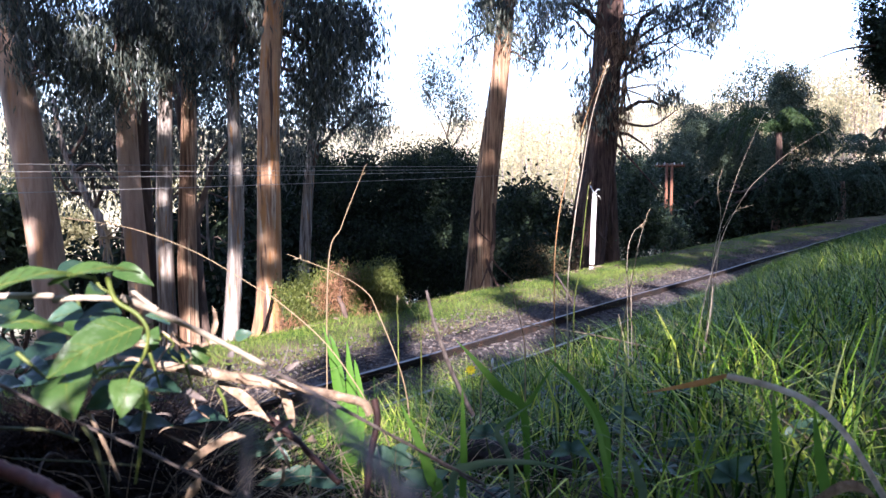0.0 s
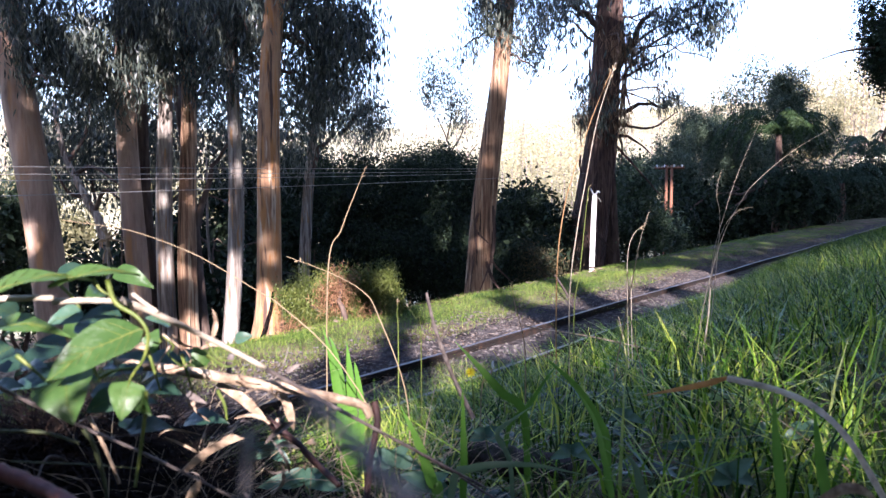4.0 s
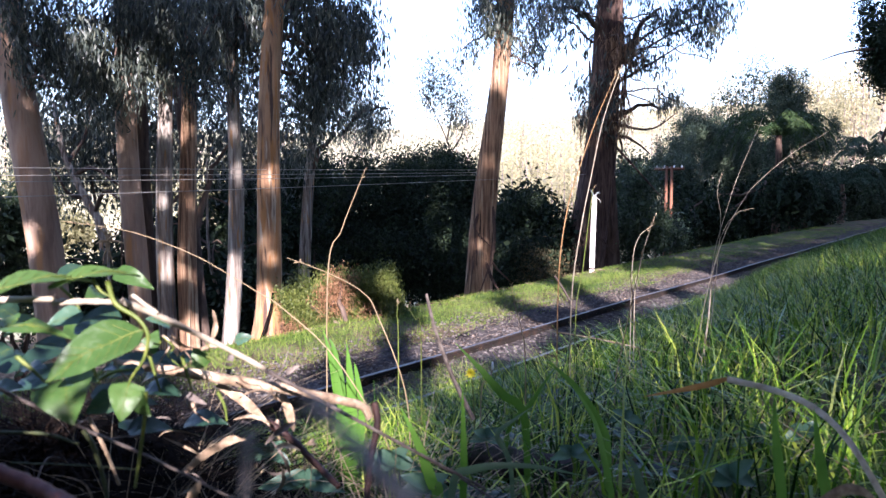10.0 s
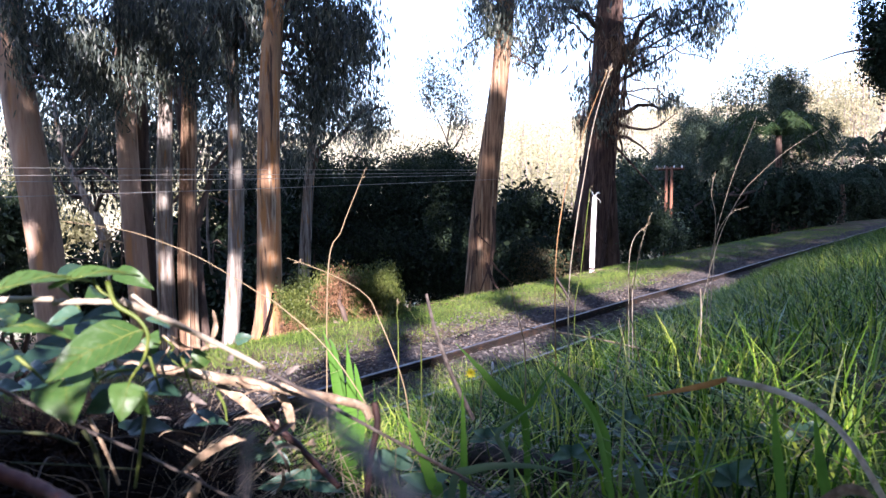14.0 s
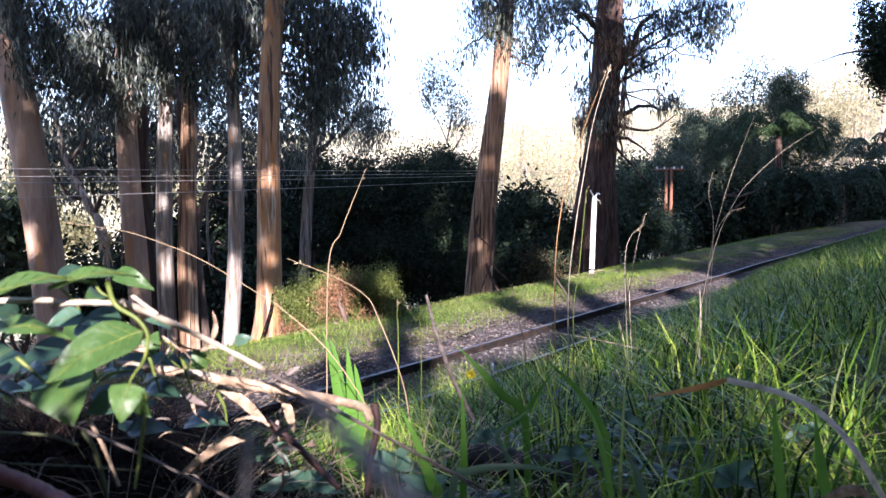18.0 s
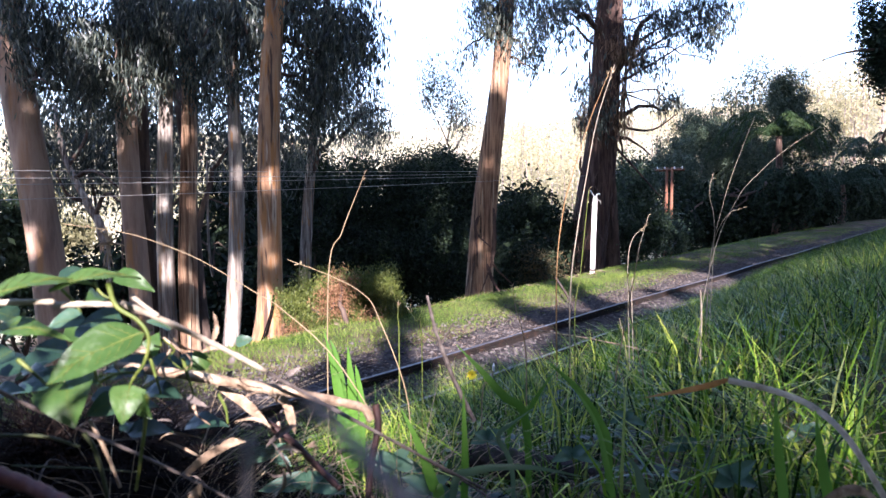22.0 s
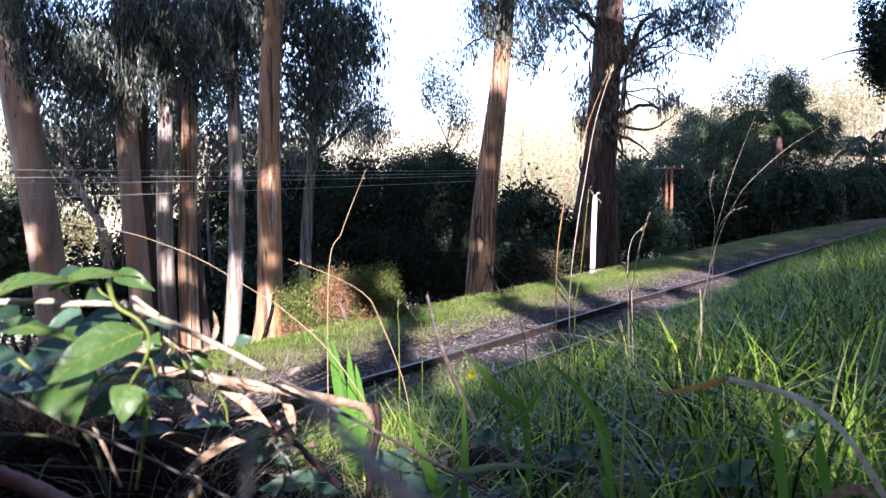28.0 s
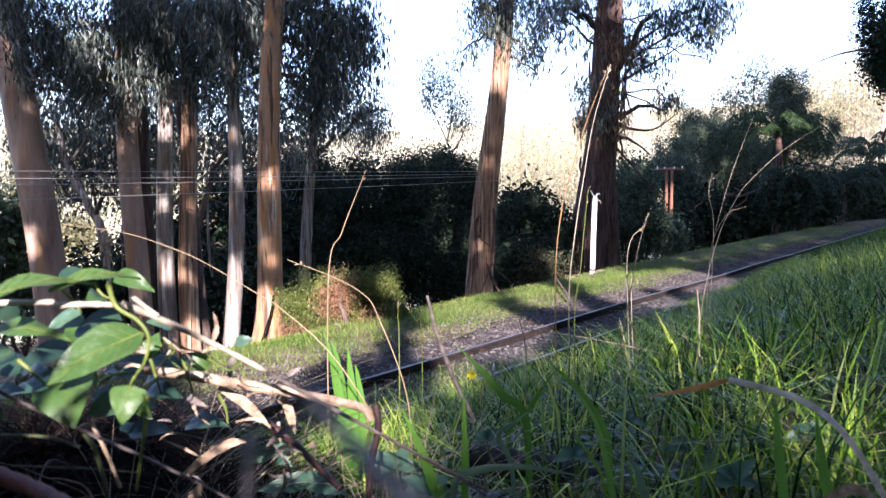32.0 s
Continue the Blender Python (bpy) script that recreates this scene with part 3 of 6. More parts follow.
scrub("wattle", "tall dark wattle with a rounded crown", [((22.5, 46, 7.27), (1.8, 1.7, 1.8), 110), ((23.5, 46, 5.45), (2.4, 1.8, 2.2), 160), ((20.6, 46, 4.34), (2.2, 1.6, 1.8), 150), ((22.3, 46, 8.73), (1.3, 1.2, 1.2), 46), ((19, 45, 5.54), (1.7, 1.5, 1.3), 80)], (0.13, 0.055), LEAF_TEAL, per_clump=120, category="tree", uneven=16, spread=0.17, stems=1)
scrub("wattle", "broad shaded wattle on the gully side", [((15.2, 40, 4.46), (2.0, 1.6, 1.8), 150), ((17.2, 42, 2.76), (3.0, 2.0, 2.2), 190), ((12.1, 36, 2.3), (1.7, 1.4, 1.8), 120), ((10.9, 36, 2.88), (0.9, 1.0, 1.2), 50), ((15.4, 42, 5.44), (1.6, 1.4, 1.4), 100), ((12.4, 38, 3.56), (1.2, 1.2, 1.2), 80), ((9.24, 33, 2.1), (0.9, 0.9, 0.9), 50)], (0.12, 0.05), LEAF_TEAL, per_clump=120, category="tree", uneven=16, spread=0.16, stems=1)
scrub("gum_tree", "sparse young gum above the wattles", [((18, 44, 7.55), (1.1, 0.8, 1.0), 34), ((19.4, 44, 8.94), (0.9, 0.7, 0.7), 26), ((19.1, 44, 7.2), (0.8, 0.7, 0.8), 20)], (0.24, 0.07), LEAF_TEAL, per_clump=24, spread=0.35, droop=0.6, category="tree", stems=2, core=False)
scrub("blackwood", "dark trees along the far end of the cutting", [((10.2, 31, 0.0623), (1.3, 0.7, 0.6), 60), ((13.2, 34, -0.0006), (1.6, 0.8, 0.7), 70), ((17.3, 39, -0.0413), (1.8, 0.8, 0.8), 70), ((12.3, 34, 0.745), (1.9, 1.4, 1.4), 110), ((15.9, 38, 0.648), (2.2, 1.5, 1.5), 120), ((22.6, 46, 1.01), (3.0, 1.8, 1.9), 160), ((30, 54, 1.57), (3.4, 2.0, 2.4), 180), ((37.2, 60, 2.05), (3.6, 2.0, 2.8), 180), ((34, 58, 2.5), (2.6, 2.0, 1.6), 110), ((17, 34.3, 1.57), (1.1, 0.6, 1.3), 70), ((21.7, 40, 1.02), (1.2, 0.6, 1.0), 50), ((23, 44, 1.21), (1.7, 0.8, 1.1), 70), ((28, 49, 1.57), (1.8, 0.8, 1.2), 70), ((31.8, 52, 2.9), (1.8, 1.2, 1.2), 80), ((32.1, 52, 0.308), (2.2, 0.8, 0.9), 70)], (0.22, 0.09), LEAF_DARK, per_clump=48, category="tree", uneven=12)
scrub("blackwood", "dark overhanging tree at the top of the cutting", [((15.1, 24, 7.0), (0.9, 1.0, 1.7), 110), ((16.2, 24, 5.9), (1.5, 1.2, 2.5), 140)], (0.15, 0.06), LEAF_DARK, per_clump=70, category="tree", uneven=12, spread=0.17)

# ---- tall unseen trees behind the camera, added for their broken shade over the cutting ----
# Points to be lit, with radii: the canopy is opened towards the sun.
LIT_SPOTS = [((1.04, 1.68, 1.22), -0.2), ((0.52, 0.87, 1.2), -0.2), ((0.86, 2.03, 1.11), -0.2), ((0.5, 1.53, 1.12), -0.2), ((1.33, 2.55, 1.12), -0.2), ((15.39, 35.0, 4.17), 0.15), ((0.31, 9.58, -0.03), 0.36), ((0.11, 8.25, -0.1), 0.26), ((0.53, 8.48, -0.13), 0.34), ((-0.09, 7.93, -0.1), 0.15), ((-1.19, 8.16, -0.03), 0.33), ((-1.78, 6.66, -0.05), 0.34), ((-2.01, 6.88, -0.02), 0.2), ((-1.61, 6.89, -0.04), 0.2), ((1.63, 11.52, -0.02), 0.4), ((3.05, 13.51, -0.04), 0.45), ((3.69, 13.85, -0.02), 0.4), ((3.13, 11.71, -0.13), 0.36), ((4.68, 13.77, -0.12), 0.5), ((5.33, 14.46, -0.12), 0.3), ((3.64, 10.79, -0.14), 0.12), ((0.89, 8.9, -0.11), 0.12), ((14.35, 40.0, 5.08), 0.35), ((15.92, 40.0, 6.19), 0.3), ((4.17, 8.69, 0.5), -0.05), ((1.86, 3.18, 1.11), -0.2),
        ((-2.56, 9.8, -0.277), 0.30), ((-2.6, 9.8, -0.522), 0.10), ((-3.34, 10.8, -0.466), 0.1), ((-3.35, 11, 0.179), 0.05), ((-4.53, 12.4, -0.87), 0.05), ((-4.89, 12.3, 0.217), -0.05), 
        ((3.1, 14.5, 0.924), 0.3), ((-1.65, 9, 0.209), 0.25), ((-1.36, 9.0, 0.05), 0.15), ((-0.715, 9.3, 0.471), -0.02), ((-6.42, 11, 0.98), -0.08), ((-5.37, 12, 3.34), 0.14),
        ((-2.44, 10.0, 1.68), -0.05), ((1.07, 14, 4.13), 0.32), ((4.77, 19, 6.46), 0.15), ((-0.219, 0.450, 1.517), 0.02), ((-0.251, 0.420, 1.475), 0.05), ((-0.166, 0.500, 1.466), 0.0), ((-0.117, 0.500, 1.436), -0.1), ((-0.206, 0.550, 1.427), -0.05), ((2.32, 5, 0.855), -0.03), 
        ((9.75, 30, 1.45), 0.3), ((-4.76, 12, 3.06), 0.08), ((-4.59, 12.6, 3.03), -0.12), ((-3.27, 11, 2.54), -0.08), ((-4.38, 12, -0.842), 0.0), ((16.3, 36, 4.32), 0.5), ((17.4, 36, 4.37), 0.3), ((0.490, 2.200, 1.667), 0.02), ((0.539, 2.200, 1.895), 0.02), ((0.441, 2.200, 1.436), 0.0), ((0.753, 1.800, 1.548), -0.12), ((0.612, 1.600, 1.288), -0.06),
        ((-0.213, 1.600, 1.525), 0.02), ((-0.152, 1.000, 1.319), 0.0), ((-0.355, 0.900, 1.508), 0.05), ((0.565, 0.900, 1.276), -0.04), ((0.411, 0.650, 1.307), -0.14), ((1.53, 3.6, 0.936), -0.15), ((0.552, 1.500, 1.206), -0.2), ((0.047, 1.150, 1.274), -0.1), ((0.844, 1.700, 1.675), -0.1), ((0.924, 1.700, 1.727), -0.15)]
# Points to be kept dark by extra leaves in the canopy.
SHADE_SPOTS = [(-4.41, 12.2, 2.73), (-4.44, 12.2, 2.39), (7.95, 14.0, 0.37), (3.24, 5.78, 0.93), (4.21, 7.01, 0.94), (-6.29, 10.6, 2.87), (-6.18, 10.6, 2.37), (-4.4, 12.2, 2.83), (-2.37, 9.7, 2.76), (-3.26, 10.7, 2.67), (3.34, 5.71, 0.99), (2.19, 4.01, 1.06), (4.5, 8.94, 0.58), (4.61, 7.38, 1.0), (2.07, 3.35, 1.15), (3.42, 7.51, 0.49), (0.41, 1.08, 1.17), (0.5, 1.11, 1.19), (0.53, 0.99, 1.2), (0.62, 1.03, 1.21), (0.59, 0.92, 1.21), (0.49, 0.87, 1.2), (0.58, 1.35, 1.17), (0.64, 1.25, 1.2), (0.73, 1.23, 1.22), (0.39, 1.25, 1.14), (0.36, 1.46, 1.09), (0.29, 1.62, 1.04), (0.55, 1.69, 1.1), (0.77, 1.65, 1.17), (0.9, 1.63, 1.2), (0.342, 0.800, 1.335), (0.218, 0.800, 1.267), (0.111, 0.800, 1.267), (0.389, 0.700, 1.305), (0.024, 0.800, 1.254), (-0.056, 0.800, 1.267)]
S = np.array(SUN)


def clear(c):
    """The leaf places clear of the sun's line to each point meant to be lit."""
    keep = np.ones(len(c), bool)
    for g, rad in LIT_SPOTS:
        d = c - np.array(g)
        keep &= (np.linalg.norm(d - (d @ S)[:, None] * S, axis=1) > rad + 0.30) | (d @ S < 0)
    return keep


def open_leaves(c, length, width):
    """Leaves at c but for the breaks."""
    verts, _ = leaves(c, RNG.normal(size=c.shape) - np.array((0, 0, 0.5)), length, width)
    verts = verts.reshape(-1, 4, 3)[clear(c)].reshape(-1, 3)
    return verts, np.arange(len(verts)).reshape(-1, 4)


for i, x in enumerate(np.arange(-31.15, 40, 7.1)):
    RNG = np.random.default_rng(300 + i)
    x += 0.55 * (i == 4)
    y = -13 + 2.5 * math.sin(i * 2.1)
    z = float(ground(x, y))
    tree = thing("gum_tree", (x, y, z), "unseen tall gum tree on top of the cutting", "tree", "gum trees above the line")
    top = (18 if x < -6 else 25 if x < 4 else 42) + 1.2 * math.sin(i * 1.3)
    count = int((205 if x < -4 else 335) * (top - z))
    part("trunk", tube(spline([(x, y, z - 0.3), (x + 0.3, y, 12), (x, y + 0.3, top)], 14), np.linspace(0.42, 0.08, 14), 10), BARK_GREY, tree, smooth=True)
    c = np.array((x, y, 0)) + np.stack([RNG.uniform(-4.4, 4.4, count), RNG.uniform(-3, 3, count), RNG.uniform(z + 1.2, top, count)], 1)
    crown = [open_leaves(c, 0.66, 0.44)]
    # Extra leaves on the sun's line to each point meant to be shaded.
    for q, b in enumerate(SHADE_SPOTS):
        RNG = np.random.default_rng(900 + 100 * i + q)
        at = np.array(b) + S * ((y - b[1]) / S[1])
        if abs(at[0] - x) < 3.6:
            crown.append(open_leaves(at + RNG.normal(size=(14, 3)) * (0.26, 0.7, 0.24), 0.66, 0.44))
    part("crown", merged(crown), LEAF_GUM, tree)
    RNG = np.random.default_rng(500 + i)
    for k in range(6):
        h = z + 3 + k * (top - z - 5) / 6
        branch = limb((x, y, h), (x + RNG.uniform(-3, 3), y + RNG.uniform(-2, 2), h + 2), 0.1)
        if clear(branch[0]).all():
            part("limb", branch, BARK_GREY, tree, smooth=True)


# Unseen trees added on the right bank to cut sky light on the verge.
for k, (s0, l0) in enumerate(((22, -4.5), (29, -5.5), (36, -4.0), (44, -4.5), (52, -3.5), (61, -3.0))):
    x, y = xy(s0, l0)
    z = float(ground(x, y))
    tree = thing("gum_tree", (x, y, z), "unseen leafy gum tree added to shade the cutting bank", "tree", "gum trees above the line")
    part("trunk", tube(spline([(x, y, z - 0.3), (x - 0.3, y, z + 7), (x - 0.6, y + 0.3, z + 15)], 14), np.linspace(0.3, 0.06, 14), 10), BARK_GREY, tree, smooth=True)
    c = RNG.normal(size=(2600, 3))
    c = np.array((x, y, z + 9.5)) + c / np.linalg.norm(c, axis=1)[:, None] * RNG.random((2600, 1)) ** 0.4 * np.array((3.4, 3.4, 6.5))
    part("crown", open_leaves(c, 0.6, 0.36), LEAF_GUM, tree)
    for j in range(5):
        h = z + 3 + j
        part("limb", limb((x - 0.3, y, h), (x + RNG.uniform(-2, 2), y + RNG.uniform(-2, 2), h + 1.5), 0.08), BARK_GREY, tree, smooth=True)


# ---- grass ----
RNG = np.random.default_rng(41)


def blades(roots, height, width, lean, levels=3):
    """Curved grass blades: roots (n, 3)."""
    n = len(roots)
    a = RNG.uniform(0, 2 * math.pi, n)
    out = np.stack([np.cos(a), np.sin(a), np.zeros(n)], 1)
    b = a + math.pi / 2 + RNG.normal(0, 0.5, n)
    side = np.stack([np.cos(b), np.sin(b), np.zeros(n)], 1)
    vs = []
    for t in np.linspace(0, 1, levels):
        p = roots + out * (height * lean * t * t)[:, None] + np.array((0, 0, 1.0)) * (height * (t - 0.35 * np.minimum(lean, 1.4) * t * t))[:, None]
        w = (width * (1 - t ** 1.6) * 0.5 + 0.0003)[:, None]
        vs += [p - side * w, p + side * w]
    verts = np.stack(vs, 1).reshape(-1, 3)
    k = levels * 2
    f = np.array([[2 * i, 2 * i + 1, 2 * i + 3, 2 * i + 2] for i in range(levels - 1)])
    faces = (np.arange(n)[:, None, None] * k + f[None]).reshape(-1, 4)
    return verts, faces


def scatter(n, s_range, l_range, power=1.0):
    s = s_range[0] + (s_range[1] - s_range[0]) * RNG.random(n) ** power
    l = RNG.uniform(*l_range, n)
    x, y = xy(s, l)
    return np.stack([x, y, ground(x, y) - 0.01], 1)


def field(name, label, pts, h, w, lean, material, levels=3):
    n = len(pts)
    geo = blades(pts, RNG.uniform(*h, n), RNG.uniform(*w, n), RNG.uniform(*lean, n), levels)
    ob = part(name, geo, material)
    return tagged(ob, label, "grass", kind="stuff")


def clumped(pts, k, cut):
    return pts[lump(pts[:, 0], pts[:, 1], k, 4) + RNG.normal(0, 0.5, len(pts)) > cut]


near = scatter(108000, (-1.5, 9), (-2.0, 2.85))
near = near[(np.hypot(near[:, 0], near[:, 1]) > 0.8) & (near[:, 1] > -1) & (np.hypot(near[:, 0] + 0.46, near[:, 1] - 0.86) > 0.36)]
def bare(pts):
    """Thins the grass over the bare patch round the fallen log."""
    inside = (np.abs(pts[:, 0] - 0.14) < 0.2) & (np.abs(pts[:, 1] - 0.96) < 0.17)
    return pts[~inside | (RNG.random(len(pts)) < 0.4)]


near = bare(near)
wide = scatter(16000, (-14, 12), (-7, 2.7))
wide = wide[(np.hypot(wide[:, 0], wide[:, 1]) > 0.6) & ((wide[:, 1] < -0.6) | (wide[:, 0] < -1.5) | (wide[:, 0] > 2.5))]
field("grass", "grass higher up the cutting bank", wide, (0.06, 0.22), (0.005, 0.011), (0.2, 1.2), GRASS_LONG)
close = scatter(16000, (-0.6, 1.4), (-0.9, 0.9))
r = np.hypot(close[:, 0], close[:, 1])
close = close[(r > 0.5) & (r < 1.0) & (close[:, 0] > 0.12) & (close[:, 1] > 0.2)]
close = bare(close)
field("grass", "short green grass close to the camera", clumped(close, 11, -0.1), (0.04, 0.11), (0.0015, 0.004), (0.3, 1.4), GRASS)
some = near[RNG.random(len(near)) < 0.16]
field("grass", "taller pale green blades in the bank grass", some, (0.12, 0.28), (0.0022, 0.0055), (0.4, 1.6), GRASS_TALL, 4)
# A few blades in the glint colour serve as highlights.
some = near[RNG.random(len(near)) < 0.045]
field("grass", "blue-green blades bent over, sky glint put into their colour", some, (0.08, 0.18), (0.002, 0.004), (0.8, 1.7), GRASS_GLINT, 4)
low = sl(near[:, 0], near[:, 1])[1] > 1.7
field("grass", "lush green grass on the cutting bank", clumped(near[~low], 3.1, -0.6), (0.06, 0.23), (0.0022, 0.006), (0.2, 1.3), GRASS)
field("grass", "shorter green grass near the rails", clumped(near[low], 1.4, -0.9), (0.03, 0.13), (0.003, 0.0065), (0.2, 1.3), GRASS)
field("grass", "long green grass further along the cutting bank", scatter(43000, (8, 42), (-3, 2.85), 1.6), (0.08, 0.22), (0.007, 0.015), (0.2, 1.2), GRASS_LONG)
field("grass", "tall grass hanging over the rail", scatter(34000, (8.4, 40), (1.7, 3.2), 1.5), (0.10, 0.30), (0.004, 0.010), (0.1, 0.9), GRASS_LONG)
field("grass", "grass overhanging the near rail", scatter(9000, (7.0, 15), (2.55, 3.25)), (0.20, 0.34), (0.004, 0.009), (0.1, 0.8), GRASS_LONG)
rim = scatter(12000, (8, 24), (2.9, 3.55), 1.3)
field("grass", "tufts of grass growing against the near rail", clumped(rim, 2.3, 0.1), (0.14, 0.30), (0.004, 0.009), (0.1, 0.9), GRASS_LONG)
tuft = scatter(9000, (3.6, 6.0), (2.5, 3.38))
field("grass", "grass growing over the near rail", clumped(tuft, 2.0, -0.5), (0.07, 0.17), (0.003, 0.007), (0.1, 1.0), GRASS)
for s0, s1, count in ((2.6, 5.5, 6500), (7.3, 14.5, 9000)):
    field("grass", "tufted grass hiding the near rail", clumped(scatter(count, (s0, s1), (3.08, 3.41)), 2.6, -0.8), (0.13, 0.27), (0.003, 0.008), (0.1, 1.0), GRASS)
left = scatter(26000, (2.2, 5.6), (2.6, 4.1))
field("grass", "weedy grass and straw growing over the near end of the track", clumped(left[:15000], 2.2, -0.35), (0.05, 0.17), (0.002, 0.005), (0.3, 1.5), GRASS, 4)
field("dry_grass", "dry straw lying over the near end of the track", left[15000:17600], (0.05, 0.2), (0.0015, 0.004), (0.8, 2.2), STRAW, 4)
verge = scatter(85000, (1, 42), (4.85, 7.9), 1.9)
field("grass", "short bright grass on the verge beyond the rails", clumped(verge, 0.9, -0.7), (0.03, 0.085), (0.004, 0.009), (0.1, 1.1), GRASS_SHORT, 2)

lush = scatter(42000, (3.2, 17), (5.15, 7.3))
field("grass", "dense soft grass along the edge of the verge", clumped(lush, 1.3, -0.8), (0.04, 0.10), (0.003, 0.007), (0.2, 1.2), GRASS_SHORT, 2)

# ---- far hillside woods ----
RNG = np.random.default_rng(43)


def far_woods(n):
    pieces, stems = [], []
    for i in range(n):
        x = RNG.uniform(-110, 150) if i % 3 else RNG.uniform(25, 120)
        y = RNG.uniform(70, 190)
        if i % 6 == 1:
            y = RNG.uniform(76, 105)
            x = y * RNG.uniform(0.42, 0.72)
        elif i % 6 == 3:
            y = RNG.uniform(76, 110)
            x = y * RNG.uniform(0.08, 0.22)
        z = float(ground(x, y))
        h = RNG.uniform(7, 15)
        m = 330
        c = np.array((x, y, z + h * 0.62)) + RNG.normal(size=(m, 3)) * np.array((h * 0.17, h * 0.17, h * 0.2))
        pieces.append(leaves(c, RNG.normal(size=c.shape) - np.array((0, 0, 0.4)), 0.34, 0.2))
        stems.append(tube([(x, y, z - 0.3), (x + RNG.uniform(-0.4, 0.4), y, z + h * 0.8)], [0.2, 0.06], 5))
    return merged(pieces), merged(stems)


crowns, stems = far_woods(320)
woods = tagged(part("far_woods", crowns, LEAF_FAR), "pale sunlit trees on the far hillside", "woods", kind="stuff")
tagged(part("far_trunks", stems, BARK_GREY), "thin pale trunks of the far woods", "woods", kind="stuff")

RNG = np.random.default_rng(47)


# ---- ballast, litter and small stones on the line ----
def stones(pts, size):
    n = len(pts)
    v = np.array([(1, 0, 0), (0, 1, 0), (-1, 0, 0), (0, -1, 0), (0, 0, 0.75), (0, 0, -0.75)])
    v = v[None] * RNG.uniform(0.55, 1.3, (n, 6, 1)) * RNG.uniform(*size, (n, 1, 1))
    a = RNG.uniform(0, 6.3, n)
    c, q = np.cos(a)[:, None], np.sin(a)[:, None]
    v = np.stack([v[..., 0] * c - v[..., 1] * q, v[..., 0] * q + v[..., 1] * c, v[..., 2]], -1) + pts[:, None, :]
    f = np.array([(0, 1, 4), (1, 2, 4), (2, 3, 4), (3, 0, 4), (1, 0, 5), (2, 1, 5), (3, 2, 5), (0, 3, 5)])
    return v.reshape(-1, 3), (np.arange(n)[:, None, None] * 6 + f[None]).reshape(-1, 3)


bed = scatter(16000, (1.5, 30), (2.7, 5.5), 1.8)
bed_l = np.clip((sl(bed[:, 0], bed[:, 1])[1] - 2.75) / 2.45, 0, 1)
bed[:, 2] += 0.026 + 0.02 * np.sin(math.pi * bed_l)
tagged(part("ballast", stones(bed, (0.009, 0.024)), STONE), "small grey ballast stones between and beside the rails", "ballast", kind="stuff")


def flakes(pts, length, width):
    ax = RNG.normal(size=pts.shape) * np.array((1, 1, 0.22))
    n = len(pts)
    return leaves(pts + np.array((0, 0, 0.04)), ax, RNG.uniform(*length, n), RNG.uniform(*width, n))


tagged(part("leaf_litter", flakes(scatter(46000, (-1, 34), (2.6, 5.35), 1.7), (0.015, 0.06), (0.003, 0.008)), LITTER), "fallen gum leaves and bark scraps on the line", "leaf litter", kind="stuff")
patch = np.stack([RNG.uniform(-0.08, 0.36, 900), RNG.uniform(0.78, 1.16, 900), np.zeros(900)], 1)
patch[:, 2] = ground(patch[:, 0], patch[:, 1]) - 0.03
tagged(part("leaf_litter", flakes(patch, (0.008, 0.04), (0.002, 0.006)), LITTER), "dead leaves and straw on the bare soil by the fallen branch", "leaf litter", kind="stuff")
slope = scatter(5000, (-12, 14), (6.3, 11))
tagged(part("leaf_litter", flakes(slope, (0.06, 0.2), (0.012, 0.03)), LITTER), "fallen bark and leaves under the gum trees", "leaf litter", kind="stuff")


# ---- the marker post, the telegraph line ----
px, py, _ = (3.12, 14.5, -0.000627)
pz = float(ground(px, py))
post = thing("marker_post", (px, py, pz), "white-painted timber marker post with a hooked top", "post")
top = pz + 1.60
shaft = [(px, py, pz - 0.2), (px, py, pz + 0.03), (px + 0.012, py, pz + 0.8), (px + 0.03, py, top - 0.03), (px + 0.032, py, top)]
part("shaft", tube(shaft, [0.052, 0.052, 0.05, 0.049, 0.038], 4), PAINT, post)
part("foot_band", tube([(px - 0.001, py, pz + 0.06), (px, py, pz + 0.10)], 0.056, 4), BARK_DARK, post, "dark band at the foot of the post")
part("hook", tube(spline([(px - 0.02, py - 0.04, top - 0.16), (px + 0.02, py - 0.05, top - 0.02), (px + 0.09, py - 0.03, top + 0.07), (px + 0.13, py - 0.02, top + 0.05)], 10), [0.016] * 10, 6), PAINT, post, "bent white bracket", True)
part("hook", tube(spline([(px + 0.03, py, top - 0.02), (px - 0.03, py - 0.02, top + 0.07), (px - 0.07, py - 0.02, top + 0.14)], 8), [0.013] * 8, 6), PAINT, post, "bent white bracket", True)
part("clip", tube(spline([(px + 0.04, py - 0.03, top - 0.04), (px + 0.12, py - 0.05, top - 0.08), (px + 0.15, py - 0.03, top - 0.15)], 8), [0.010] * 8, 6), WIRE, post, "grey metal clip", True)


